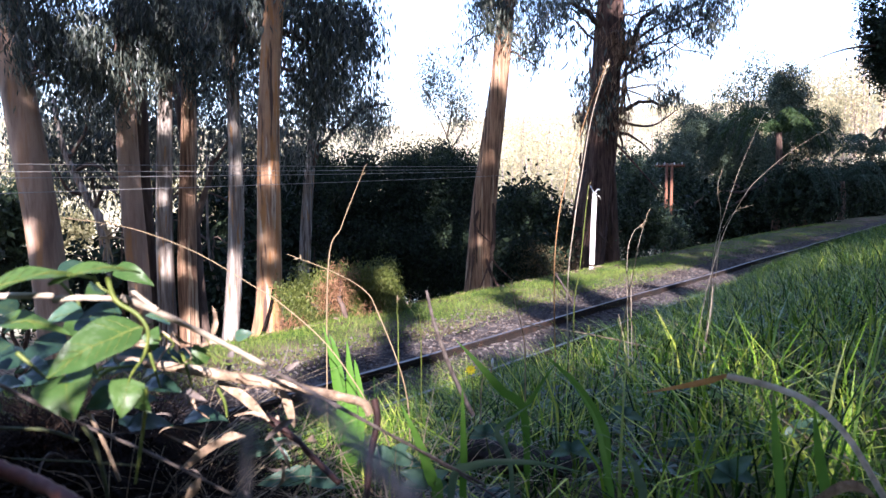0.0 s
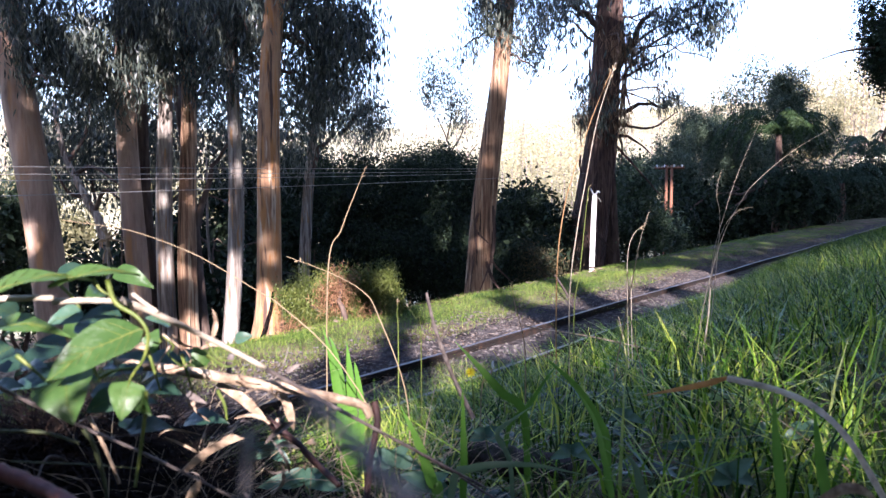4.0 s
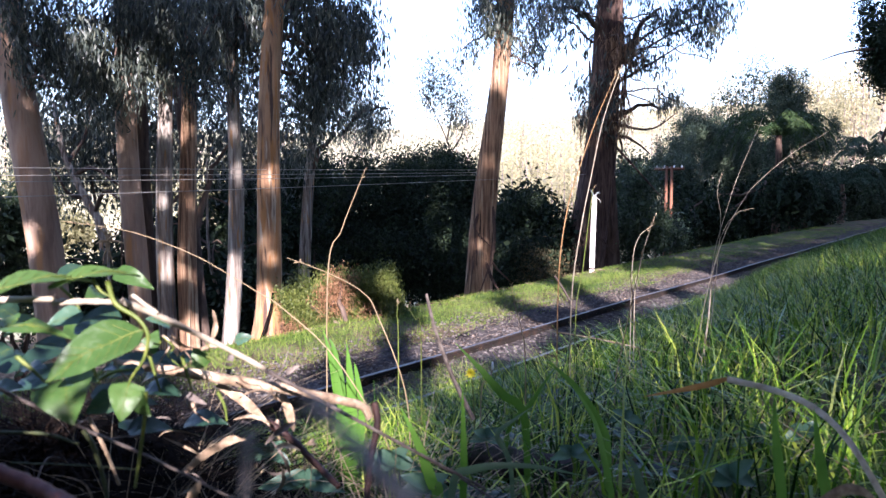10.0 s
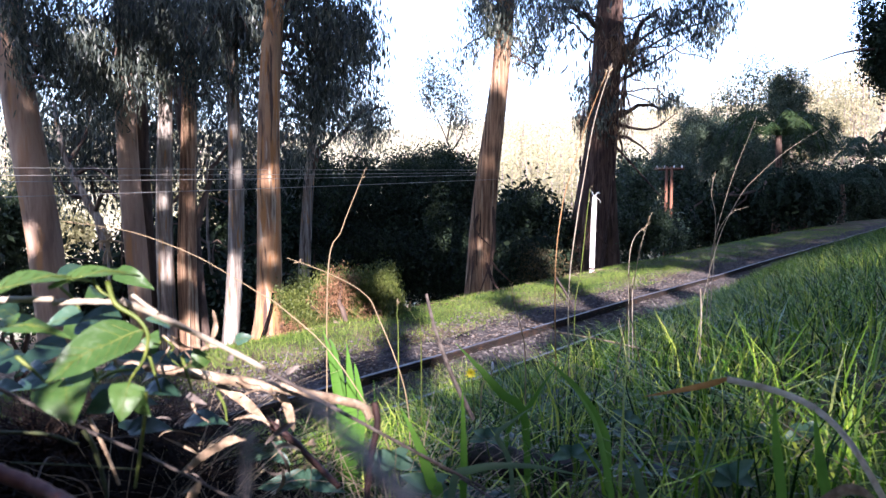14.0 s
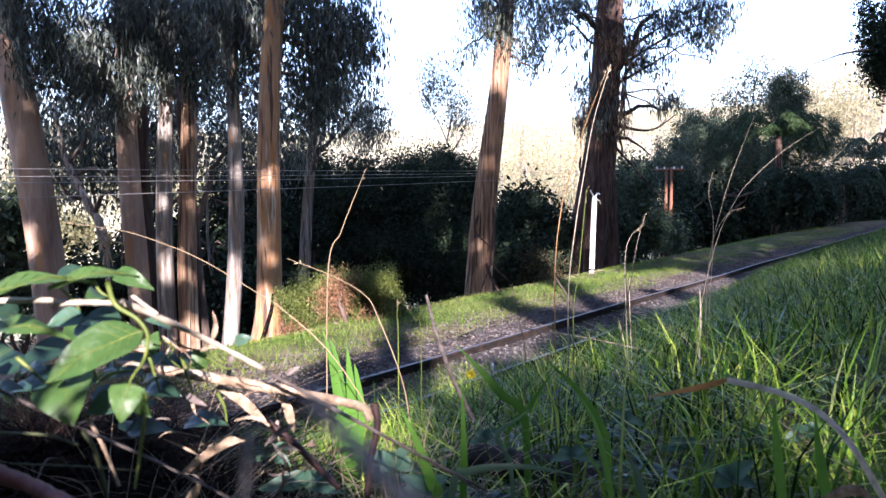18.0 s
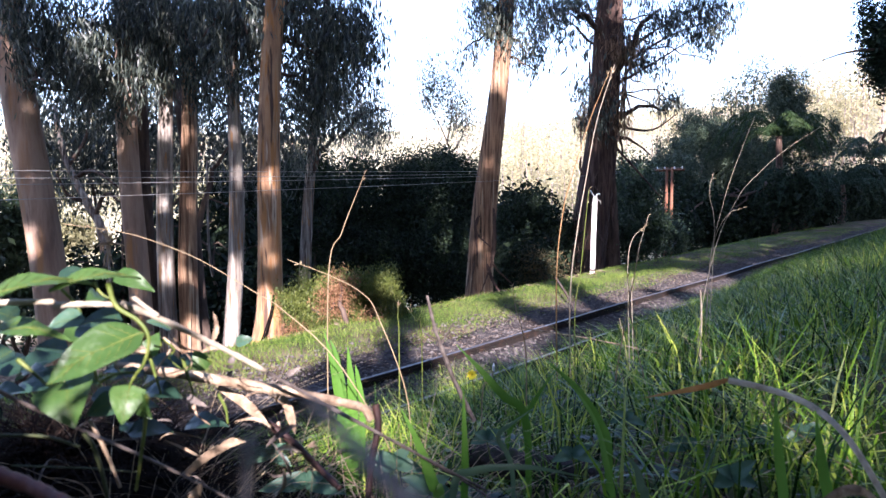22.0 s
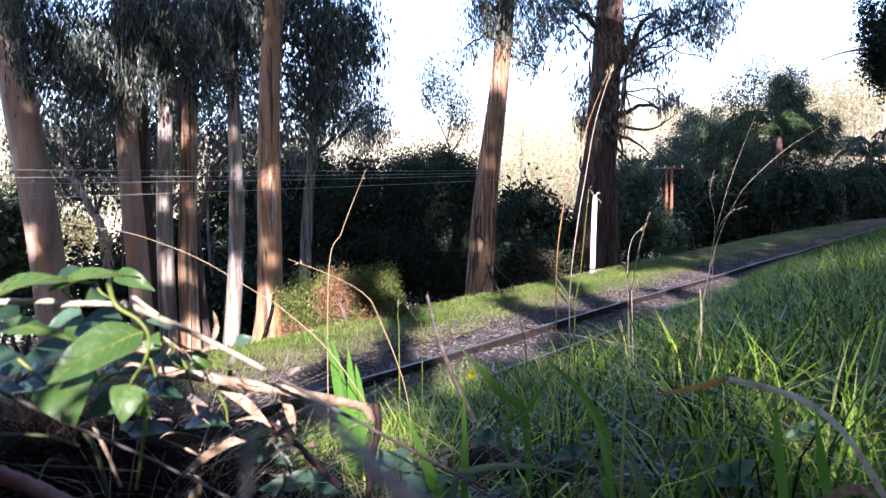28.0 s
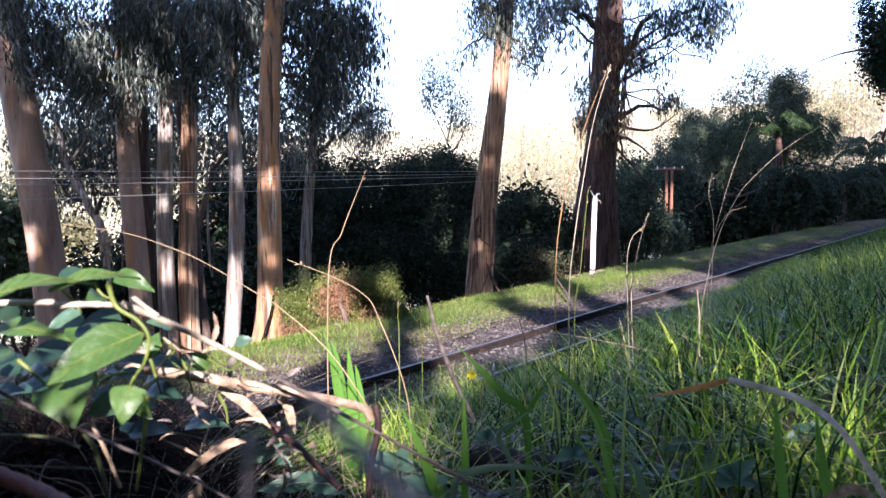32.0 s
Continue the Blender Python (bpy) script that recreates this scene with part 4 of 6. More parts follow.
def telegraph_pole(x, y, top, away):
    z = float(ground(x, y))
    ob = thing("telegraph_pole", (x, y, z), "old reddish double-post timber telegraph pole with a crossarm", "pole", "telegraph poles along the line")
    a = np.array(away)
    for k in (-0.11, 0.11):
        u, v = x + a[0] * k, y + a[1] * k
        part("shaft", tube([(u, v, z - 0.4), (u, v, (z + top) / 2), (u, v, top + 0.12)], [0.075, 0.068, 0.06], 10), POLE_WOOD, ob, smooth=True)
    arm = part("crossarm", tube([(x - a[0] * 0.62, y - a[1] * 0.62, top), (x + a[0] * 0.62, y + a[1] * 0.62, top)], 0.06, 4), POLE_WOOD, ob)
    for k in (-0.52, -0.2, 0.2, 0.52):
        part("insulator", tube([(x + a[0] * k, y + a[1] * k, top + h) for h in (0.04, 0.07, 0.12, 0.15)], [0.02, 0.035, 0.03, 0.015], 8), PAINT, arm, "white porcelain insulator", True)
    return ob


FAR_POLE, NEAR_POLE = np.array((9.7, 30.0, 2.75)), np.array((-8.3, -1.5, 1.45))
across = (0.87, -0.49)
telegraph_pole(FAR_POLE[0], FAR_POLE[1], FAR_POLE[2], across)
telegraph_pole(NEAR_POLE[0], NEAR_POLE[1], NEAR_POLE[2], across)
for k, h in ((-0.52, 0.10), (-0.2, 0.04), (0.2, 0.0), (0.52, -0.10)):
    t = np.linspace(0, 1.5, 40)
    line = np.stack([9.7 - 12 * t + across[0] * k, 30 - 21 * t + across[1] * k, 2.85 - (1.30 + 0.12 * k) * t + (0.25 + 0.08 * k) * t * t + h * t], 1)
    wire = tagged(part("wire", tube(line, 0.0034, 5), WIRE), "thin slack telegraph wire", "wire", "telegraph wires")

foot_gum = [o for o in scene.objects if o.get("label", "").startswith("sunlit gum tree")][0]
# The crack is a thin raised tube; its dark depth is only colour.
part("seam", tube(spline([(-2.41, 9.8, 0.2), (-2.44, 9.77, -0.04), (-2.5, 9.72, -0.27), (-2.55, 9.62, -0.45), (-2.57, 9.5, -0.57)], 20), 0.017 + 0.008 * np.sin(np.linspace(0, 3.1, 20)), 6, 0.5), CRACK_SHADE, foot_gum, "black crack up the flared foot", True)

# ---- more of the gully's trees ----
gum_tree("dark second stem beside the large leaning gum", (4.69, 19.6, 0.217), (4.6, 19.6, 3.38), 0.24, 0.16, BARK_DARK, seed=14, rough=0.14, height=10)


def bark_strips(tree, n, low, high, r):
    low, high = np.array(low), np.array(high)
    for _ in range(n):
        t, a = RNG.random(), RNG.uniform(3.3, 6.2)
        p = low + (high - low) * t + np.array((math.cos(a) * r, math.sin(a) * r, 0))
        L = RNG.uniform(0.5, 1.8)
        pts = [p, p + (RNG.normal() * 0.06, -0.04, -L * 0.5), p + (RNG.normal() * 0.2, -0.06 + RNG.normal() * 0.1, -L)]
        part("bark_strip", tube(spline(pts, 7), [0.02, 0.035, 0.03, 0.028, 0.02, 0.015, 0.006], 4, 0.3), BARK_PURPLE, tree, "hanging strip of shed bark")


big = [o for o in scene.objects if o.get("label", "").startswith("large leaning gum")][0]
for line, r in [([(4.55, 18.9, 4.72), (5.12, 18.6, 5.62), (6.29, 18.4, 6.36)], 0.07), ([(4.47, 18.9, 4.5), (5.4, 18.5, 5.02), (6.49, 18.3, 5.7)], 0.05), ([(4.76, 18.9, 5.09), (5.86, 18.6, 5.76), (6.95, 18.4, 6.15)], 0.045), ([(4.55, 18.8, 2.99), (5.17, 18.5, 2.23), (5.75, 18.4, 1.56)], 0.04), ([(4.47, 18.8, 3.52), (5.44, 18.5, 3.34), (6.14, 18.4, 3.77)], 0.045)]:
    part("limb", tube(spline(line, 14), np.linspace(r, 0.012, 14), 6), BARK_PURPLE, big, smooth=True)
bark_strips(big, 34, (4.04, 19, 1.03), (4.5, 19, 6.31), 0.50)
part("bark_tangle", cloud([((4.61, 18.6, 5.34), (0.45, 0.3, 0.25), 16), ((5.03, 18.5, 5.18), (0.4, 0.3, 0.22), 10), ((4.66, 18.5, 3.86), (0.25, 0.25, 0.8), 14), ((3.74, 18.5, 3.86), (0.22, 0.25, 0.7), 12)], 26, (0.36, 0.022), 0.12, 0.9), BARK_RED, big, "tangle of shed red-brown bark ribbons")
stringy = [o for o in scene.objects if o.get("label", "").startswith("straight stringy")][0]
bark_strips(stringy, 7, (0.777, 14, 0.145), (0.884, 14, 1.74), 0.22)

scrub("wattle", "dark straggling wattle among the gum trunks", [((-9.07, 17, 3.27), (1.1, 0.9, 1.5), 90), ((-8.46, 18, 3.09), (1.0, 0.9, 1.2), 80), ((-7.84, 19, 3.62), (0.9, 0.9, 1.2), 60), ((-6.78, 19, 3.47), (1.4, 0.9, 1.3), 90), ((-4.98, 18, 3.09), (1.2, 0.8, 1.4), 100), ((-3.6, 17, 3.54), (0.8, 0.8, 1.2), 50), ((-9.33, 16, 2.79), (0.7, 0.7, 1.0), 34), ((-8.91, 17, 2.19), (0.9, 0.8, 0.8), 40), ((-7.59, 18, 2.22), (0.8, 0.8, 0.9), 40)],
      (0.17, 0.045), LEAF_GUM, category="tree", droop=0.8, spread=0.3, core=False)
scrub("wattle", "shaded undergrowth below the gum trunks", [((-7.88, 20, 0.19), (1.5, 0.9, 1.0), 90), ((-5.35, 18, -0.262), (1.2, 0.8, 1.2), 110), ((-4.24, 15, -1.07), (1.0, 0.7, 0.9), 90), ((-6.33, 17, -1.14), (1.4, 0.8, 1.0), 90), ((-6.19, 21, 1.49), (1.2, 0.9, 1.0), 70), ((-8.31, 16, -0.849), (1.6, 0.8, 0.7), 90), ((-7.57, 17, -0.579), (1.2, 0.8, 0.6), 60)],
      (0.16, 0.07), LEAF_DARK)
scrub("bush", "low green bush beside the thick gum", [((-7.19, 11.5, 0.964), (0.45, 0.4, 0.55), 90), ((-7.28, 11.5, 0.116), (0.5, 0.4, 0.45), 60)], (0.09, 0.045), LEAF_OLIVE, spread=0.14)
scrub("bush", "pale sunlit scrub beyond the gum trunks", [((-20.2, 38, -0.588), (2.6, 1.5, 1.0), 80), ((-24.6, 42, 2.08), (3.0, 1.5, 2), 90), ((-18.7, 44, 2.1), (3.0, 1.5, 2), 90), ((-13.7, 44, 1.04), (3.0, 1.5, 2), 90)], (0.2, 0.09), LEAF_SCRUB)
crooked = thing("wattle", (-7.74, 16, -0.189), "bare leaning wattle with crooked dark limbs", "tree")
bx, by, bz = crooked.location
crooked.location.z = float(ground(bx, by))
part("trunk", tube(spline([(bx, by, float(ground(bx, by)) - 0.2), (-7.81, 16, 0.335), (-8.22, 16, 1.51), (-8.67, 16, 2.53), (-8.84, 16, 3.68)], 16), np.linspace(0.13, 0.05, 16), 8), BARK_GREY, crooked, smooth=True)
for line in ([(-8.04, 16, 1.12), (-7.66, 15.8, 1.66), (-7.23, 15.6, 1.48)], [(-8.46, 16, 2.02), (-7.9, 15.8, 2.19), (-7.22, 15.6, 1.78)], [(-8.57, 16, 2.34), (-8.27, 16.2, 2.93), (-8.11, 16.2, 3.71)], [(-8.22, 16, 1.51), (-8.5, 15.8, 1.63), (-8.65, 15.6, 2.14)]):
    part("limb", tube(spline(line, 9), np.linspace(0.06, 0.02, 9), 6), BARK_DARK, crooked, smooth=True)

for k in range(11):
    x, y = RNG.uniform(-10.5, -4.2), RNG.uniform(14.5, 19)
    z = float(ground(x, y))
    sapling = thing("sapling", (x, y, z), "thin dark sapling with bare crooked limbs", "tree", "saplings below the gum trees")
    lean = RNG.normal(size=2) * 0.5
    stem = spline([(x, y, z - 0.2), (x + lean[0] * 0.4 + 0.15, y, z + 1.4), (x + lean[0] - 0.1, y + lean[1], z + 2.8), (x + lean[0] * 1.7, y + lean[1], z + 5.0)], 16)
    part("trunk", tube(stem, np.linspace(0.055, 0.02, 16), 7), BARK_DARK if k % 3 else BARK_GREY, sapling, smooth=True)
    for q in (5, 7, 9, 11, 13):
        d = RNG.normal(size=3) * (0.8, 0.5, 0.3) + (0, 0, 0.35)
        part("limb", limb(stem[q], stem[q] + d, 0.022, 0.2, 9, 5), BARK_DARK, sapling, smooth=True)

dead = thing("dead_branch", (-7.24, 15, 0.412), "bleached dead branch with a burst of splayed twigs", "branch")
dead.location.z = float(ground(dead.location.x, dead.location.y))
hub = np.array((-7.25, 15, 0.596))
part("stem", tube(spline([dead.location[:], hub], 6), np.linspace(0.05, 0.03, 6), 6), BARK_GREY, dead)
for k in range(16):
    d = RNG.normal(size=3) * np.array((1, 0.4, 0.8))
    d /= np.linalg.norm(d)
    part("twig", limb(hub, hub + d * RNG.uniform(0.2, 0.55), 0.025, 0.05, 6, 5), STRAW, dead, "bleached twig")

thin = scrub("gum_tree", "thin airy gum tree against the bright hillside", [((-0.504, 45, 8.57), (1.3, 1.0, 1.8), 70), ((1.01, 45, 6.79), (1.0, 0.9, 1.4), 50), ((-4.63, 40, 5.74), (1.1, 1.0, 1.5), 80)], (0.26, 0.06), LEAF_GUM, per_clump=30, stems=0, spread=0.4, droop=0.7, category="tree", core=False)
for line in ([(0.582, 45, 2.48), (0.399, 45, 4.64), (-0.506, 45, 6.79), (-1.4, 45, 8.39)], [(0.472, 45, 4.28), (1.12, 45, 5.36), (1.66, 45, 6.79)], [(0.217, 45, 5), (0.578, 45, 7.15), (0.216, 45, 9.28)], [(1.38, 45, 3.56), (1.85, 45, 4.46), (2.39, 45, 5)]):
    part("limb", tube(spline(line, 10), np.linspace(0.05, 0.02, 10), 6), BARK_DARK, thin, smooth=True)
scrub("bush", "straggly half-dead bracken at the foot of the slope", [((2.21, 16.3, -0.1), (0.5, 0.3, 0.3), 26), ((2.56, 16.0, -0.33), (0.6, 0.3, 0.25), 24)], (0.10, 0.02), LEAF_BRACKEN, spread=0.16, core=False)
scrub("bush", "rusty dead bracken caught on the creeper mound", [((-1.42, 8.95, 0.21), (0.22, 0.08, 0.26), 44), ((-1.36, 9.05, 0.45), (0.24, 0.1, 0.1), 16), ((-1.93, 8.9, -0.23), (0.28, 0.15, 0.1), 34), ((-1.06, 8.95, -0.01), (0.25, 0.1, 0.12), 12)], (0.07, 0.007), LEAF_DEAD, spread=0.06, stems=2, core=False)
overhang = [o for o in scene.objects if o.get("label", "").startswith("dark overhanging")][0]
part("limb", tube(spline([(15.2, 24, 6.62), (13.7, 24, 6.47), (12.3, 23.5, 6)], 9), np.linspace(0.05, 0.01, 9), 6), BARK_DARK, overhang, smooth=True)


def tree_fern(crown, reach, label, n=16, tip=0.55, material=None):
    """A fibrous trunk under arching fronds, each a rib with two rows of drooping pinnae."""
    crown = np.array(crown)
    z = float(ground(crown[0], crown[1]))
    ob = thing("tree_fern", (crown[0], crown[1], z), label, "tree fern", "tree ferns at the end of the cutting")
    part("trunk", tube(spline([(crown[0], crown[1], z - 0.3), crown * (1, 1, 0.5) + (0.1, 0, z * 0.5), crown], 10), np.linspace(0.22, 0.15, 10), 10), BARK_PURPLE, ob, smooth=True)
    m = 64
    for k in range(n):
        a = k * 2.4 + RNG.uniform(-0.2, 0.2)
        out = np.array((math.cos(a), math.sin(a), 0))
        L = reach * RNG.uniform(0.75, 1.1)
        lift = RNG.uniform(0.12, 0.42)
        line = spline([crown, crown + out * L * 0.3 + (0, 0, lift * L), crown + out * L * 0.7 + (0, 0, lift * 0.75 * L), crown + out * L - (0, 0, tip * L * 0.5)], 26)
        side = np.cross(out, (0, 0, 1))
        pieces = [tube(line, np.linspace(0.03, 0.008, 26), 5)]
        for sgn in (1, -1):
            t = np.linspace(0.12, 1, m)
            p = np.stack([np.interp(t, np.linspace(0, 1, 26), line[:, i]) for i in range(3)], 1)
            w = (0.30 * np.sin(np.clip(t * 1.1, 0, 1) * math.pi * 0.9 + 0.15) + 0.03) * reach / 2.2
            ax = side * sgn + out * 0.4 - np.array((0, 0, 0.55)) + RNG.normal(size=(m, 3)) * 0.1
            ax /= np.linalg.norm(ax, axis=1)[:, None]
            for f0, f1, width in ((0.0, 0.55, 0.05), (0.4, 1.0, 0.034)):
                c = p + ax * (w * (f0 + f1) / 2)[:, None] - np.array((0, 0, 1.0)) * (w * 0.22 * f1 * f1)[:, None]
                pieces.append(leaves(c, ax - np.array((0, 0, 0.45 * f1)), w * (f1 - f0) * 1.1, width * reach / 3))
        part("frond", merged(pieces), material or FERN, ob)
    return ob


tree_fern((17.2, 36.0, 4.7), 3.3, "tree fern with a wide crown of arching fronds", 20, 0.6)
tree_fern((35.46, 58.0, 4.76), 5.0, "dark tree fern half hidden among the trees", 20, 0.9, FERN_SHADED)
tree_fern((17.44, 35.0, 2.09), 2.5, "small shaded tree fern beside the line", 14, 0.8, FERN_SHADED)
tree_fern((24.55, 43.0, 2.35), 3.0, "shaded tree fern with drooping fronds", 14, 0.9, FERN_SHADED)


# ---- plants round the camera ----
RNG = np.random.default_rng(53)
LEAF_NEAR = surface("glossy_weed_leaf", [(0.04, 0.09, 0.018), (0.065, 0.13, 0.028), (0.10, 0.18, 0.045)], 110, rough=0.42, bump=0.6, bump_scale=90, bump_depth=0.003, own=0.5, translucent=0.4, gloss=0.4, spots=(70, (0.085, 0.15, 0.045), 0.55, 0.66))
LEAF_BLUE = surface("dark_weed_leaf", [(0.012, 0.03, 0.018), (0.02, 0.05, 0.028), (0.035, 0.08, 0.045)], 40, rough=0.35, bump=0.6, bump_scale=90, bump_depth=0.003, own=0.4, translucent=0.3, gloss=0.5)
BLADE = surface("broad_grass_blade", [(0.05, 0.13, 0.014), (0.085, 0.2, 0.022), (0.14, 0.28, 0.045)], 60, (1, 1, 1), rough=0.4, bump=0.2, bump_scale=200, bump_depth=0.001, own=0.5, translucent=0.4, gloss=0.45)
STEM_GREEN = surface("yellow_green_stem", [(0.045, 0.07, 0.010), (0.095, 0.12, 0.02), (0.15, 0.165, 0.035)], 110, rough=0.5, bump=0.2, bump_scale=200, bump_depth=0.001)
STICK = surface("dry_stick", [(0.09, 0.055, 0.03), (0.27, 0.19, 0.12), (0.5, 0.4, 0.28)], 80, (1, 1, 1), rough=0.75, bump=0.8, bump_scale=420, bump_depth=0.002)
STICK_GREY = surface("grey_dead_stem", [(0.04, 0.03, 0.025), (0.12, 0.095, 0.08), (0.24, 0.2, 0.17)], 80, rough=0.8, bump=0.8, bump_scale=420, bump_depth=0.002)
STEM_DEAD = surface("dark_dead_stem", [(0.10, 0.09, 0.086), (0.2, 0.18, 0.172), (0.32, 0.29, 0.275)], 80, rough=0.9, bump=0.4, bump_scale=300, bump_depth=0.001, gloss=0.1)
STEM_OLIVE = surface("dark_olive_stem", [(0.014, 0.018, 0.006), (0.032, 0.04, 0.012), (0.06, 0.065, 0.025)], 80, rough=0.6, bump=0.3, bump_scale=300, bump_depth=0.001)
CANE = surface("red_bramble_cane", [(0.04, 0.015, 0.011), (0.11, 0.042, 0.033), (0.2, 0.085, 0.065)], 60, rough=0.5, bump=0.3, bump_scale=150, bump_depth=0.002)
STICK_RED = surface("red_brown_cane", [(0.012, 0.005, 0.004), (0.03, 0.012, 0.009), (0.06, 0.028, 0.02)], 70, rough=0.6, bump=0.3, bump_scale=120, bump_depth=0.002)
ROTTEN = surface("rotten_branch", [(0.012, 0.009, 0.009), (0.035, 0.026, 0.026), (0.075, 0.058, 0.055)], 40, rough=0.85, bump=0.9, bump_scale=90, bump_depth=0.006, gloss=0.2, spots=(25, (0.02, 0.03, 0.01), 0.58, 0.68))
LEAF_WEED = surface("pale_blue_green_weed", [(0.03, 0.075, 0.05), (0.065, 0.13, 0.082), (0.115, 0.2, 0.125)], 60, rough=0.4, bump=0.5, bump_scale=220, bump_depth=0.002, own=0.4, translucent=0.3, gloss=0.4)
# Bleached straw, made paler still to put sunlight into stalks and sticks.
PALE = surface("sunlit_bleached_straw", [(0.2, 0.16, 0.11), (0.36, 0.3, 0.22), (0.5, 0.44, 0.34)], 60, rough=0.6, bump=0.2, bump_scale=200, bump_depth=0.001, translucent=0.2)
ORANGE = surface("orange_dry_blade", [(0.25, 0.11, 0.03), (0.42, 0.2, 0.06), (0.5, 0.3, 0.12)], 30, rough=0.6, bump=0.2, bump_scale=200, bump_depth=0.001, translucent=0.3)
REED = surface("tawny_reed", [(0.17, 0.09, 0.035), (0.3, 0.17, 0.07), (0.42, 0.27, 0.14)], 40, rough=0.6, bump=0.2, bump_scale=200, bump_depth=0.001, translucent=0.2)
YELLOW = surface("yellow_petal", [(0.85, 0.7, 0.02), (0.9, 0.8, 0.05)], 60, rough=0.5, bump=0, translucent=0.3)


def leaf_geo(base, tip, normal, width, heart=0.0, fold=0.18, curl=0.12):
    """A leaf from base to tip, folded on its rib, rounder at the base the more heart there is."""
    base, tip, nrm = (np.array(a, float) for a in (base, tip, normal))
    ax = tip - base
    L = np.linalg.norm(ax)
    ax /= L
    side = np.cross(ax, nrm)
    side /= np.linalg.norm(side)
    nrm = np.cross(side, ax)
    verts, n = [], 11
    for i in range(n):
        t = i / (n - 1)
        w = width * 0.5 * (math.sin(math.pi * t ** (0.75 - 0.35 * heart)) ** 0.8 if 0 < t < 1 else 0.02)
        back = -0.12 * heart * L * (1 - t) ** 3
        rib = base + ax * L * t + nrm * (curl * L * (math.sin(math.pi * t) - 0.8 * t * t))
        for k in (-1, -0.5, 0, 0.5, 1):
            verts.append(rib + side * w * k + nrm * (abs(k) * w * fold + 0.018 * L * math.sin(11 * t + 4 * k + 40 * width)) + ax * back * abs(k))
    faces = [[i * 5 + k, i * 5 + k + 1, (i + 1) * 5 + k + 1, (i + 1) * 5 + k] for i in range(n - 1) for k in range(4)]
    return np.array(verts), np.array(faces)


def veins_geo(leaf):
    """The raised rib and side veins of a leaf made by leaf_geo."""
    v = np.asarray(leaf[0]).reshape(11, 5, 3)
    rib = v[:, 2]
    up = np.cross(v[5, 3] - v[5, 1], rib[6] - rib[4])
    up *= 0.0004 / np.linalg.norm(up)
    size = np.linalg.norm(rib[-1] - rib[0])
    pieces = [tube(rib + up, np.linspace(0.009, 0.003, 11) * size, 5)]
    for i in (1, 2, 3, 4, 5, 6, 7):
        for k in (0, 4):
            edge = rib[i] * 0.12 + v[i + 2, k] * 0.88
            mid = (rib[i] + edge) / 2 + up * 0.5
            pieces.append(tube([rib[i] + up, mid + up, edge + up * 0.6], [0.004 * size, 0.003 * size, 0.0015 * size], 4))
    return merged(pieces)


def ribbon(points, width, n=18, fold=0.25, face=(0, -1, 0.25), taper=True):
    """A grass blade through points, folded along its rib."""
    line = spline(points, n)
    way = np.gradient(line, axis=0)
    way /= np.linalg.norm(way, axis=1)[:, None]
    side = np.cross(way, np.array(face, float))
    side /= np.linalg.norm(side, axis=1)[:, None]
    nrm = np.cross(side, way)
    t = np.linspace(0, 1, n)
    w = width * 0.5 * (np.clip(0.55 + 1.6 * t, 0, 1) * np.clip((1 - t) * 2.2, 0.02, 1) ** 0.8 if taper else np.ones(n))
    verts = np.stack([line - side * w[:, None] - nrm * (w * fold)[:, None], line, line + side * w[:, None] - nrm * (w * fold)[:, None]], 1).reshape(-1, 3)
    faces = [[i * 3 + k, i * 3 + k + 1, (i + 1) * 3 + k + 1, (i + 1) * 3 + k] for i in range(n - 1) for k in range(2)]
    return verts, np.array(faces)


def rooted(points, drift=0.15):
    """The points with a root on the ground put before them."""
    p = np.array(points, float)
    g = float(ground(p[0][0], p[0][1]))
    if p[0][2] - g < 0.02:
        return p
    root = np.array((p[0][0] - (p[1][0] - p[0][0]) * drift, p[0][1], g - 0.02))
    return np.vstack([root, p])


def grass_blade(points, width, label="broad bright green grass blade", material=None):
    p = rooted(points)
    ob = thing("grass_tuft", p[0], label, "grass", "broad grass blades by the camera")
    part("blade", ribbon(p, width), material or BLADE, ob, smooth=True)
    return ob


def stick(points, r, material, label, name="stick", knots=0.12, ends=(1.0, 0.75), sides=8):
    line = spline(points, 26)
    t = np.linspace(0, 1, 26)
    rr = r * (ends[0] + (ends[1] - ends[0]) * t) * (1 + knots * np.sin(t * 37 + r * 900) * np.sin(t * 11))
    ob = thing(name, line[0], label, "stick")
    part("stem", tube(line, rr, sides), material, ob, smooth=True)
    return ob


def stalk(points, r, seeds=10, material=None, label="dry grass stalk with an open seed head", seed_len=0.12):
    """A grass stalk: lower stem, upper stem and a loose seed head."""
    p = rooted(points)
    ob = thing("grass_stalk", p[0], label, "grass stalk", "seeding grass stalks")
    line = spline(p, 34)
    rr = np.linspace(r, r * 0.4, 34)
    part("stem", tube(line, rr, 5), material or STRAW, ob, smooth=True)
    if seeds:
        t = RNG.uniform(1 - seed_len, 1, seeds)
        c = np.stack([np.interp(t, np.linspace(0, 1, 34), line[:, i]) for i in range(3)], 1)
        ax = (line[-1] - line[-4])[None] / np.linalg.norm(line[-1] - line[-4]) + RNG.normal(size=(seeds, 3)) * 0.45
        part("seed_head", leaves(c + ax * r * 3, ax, r * 6.5, r * 1.7), STRAW, ob, "pale feathery seed head")
    return ob


# dead sticks and canes
stick([(-0.2767, 0.4, 1.509), (-0.2439, 0.4, 1.51), (-0.2259, 0.4, 1.5101)], 0.0021, PALE, "pale dry stem lying across the weeds")
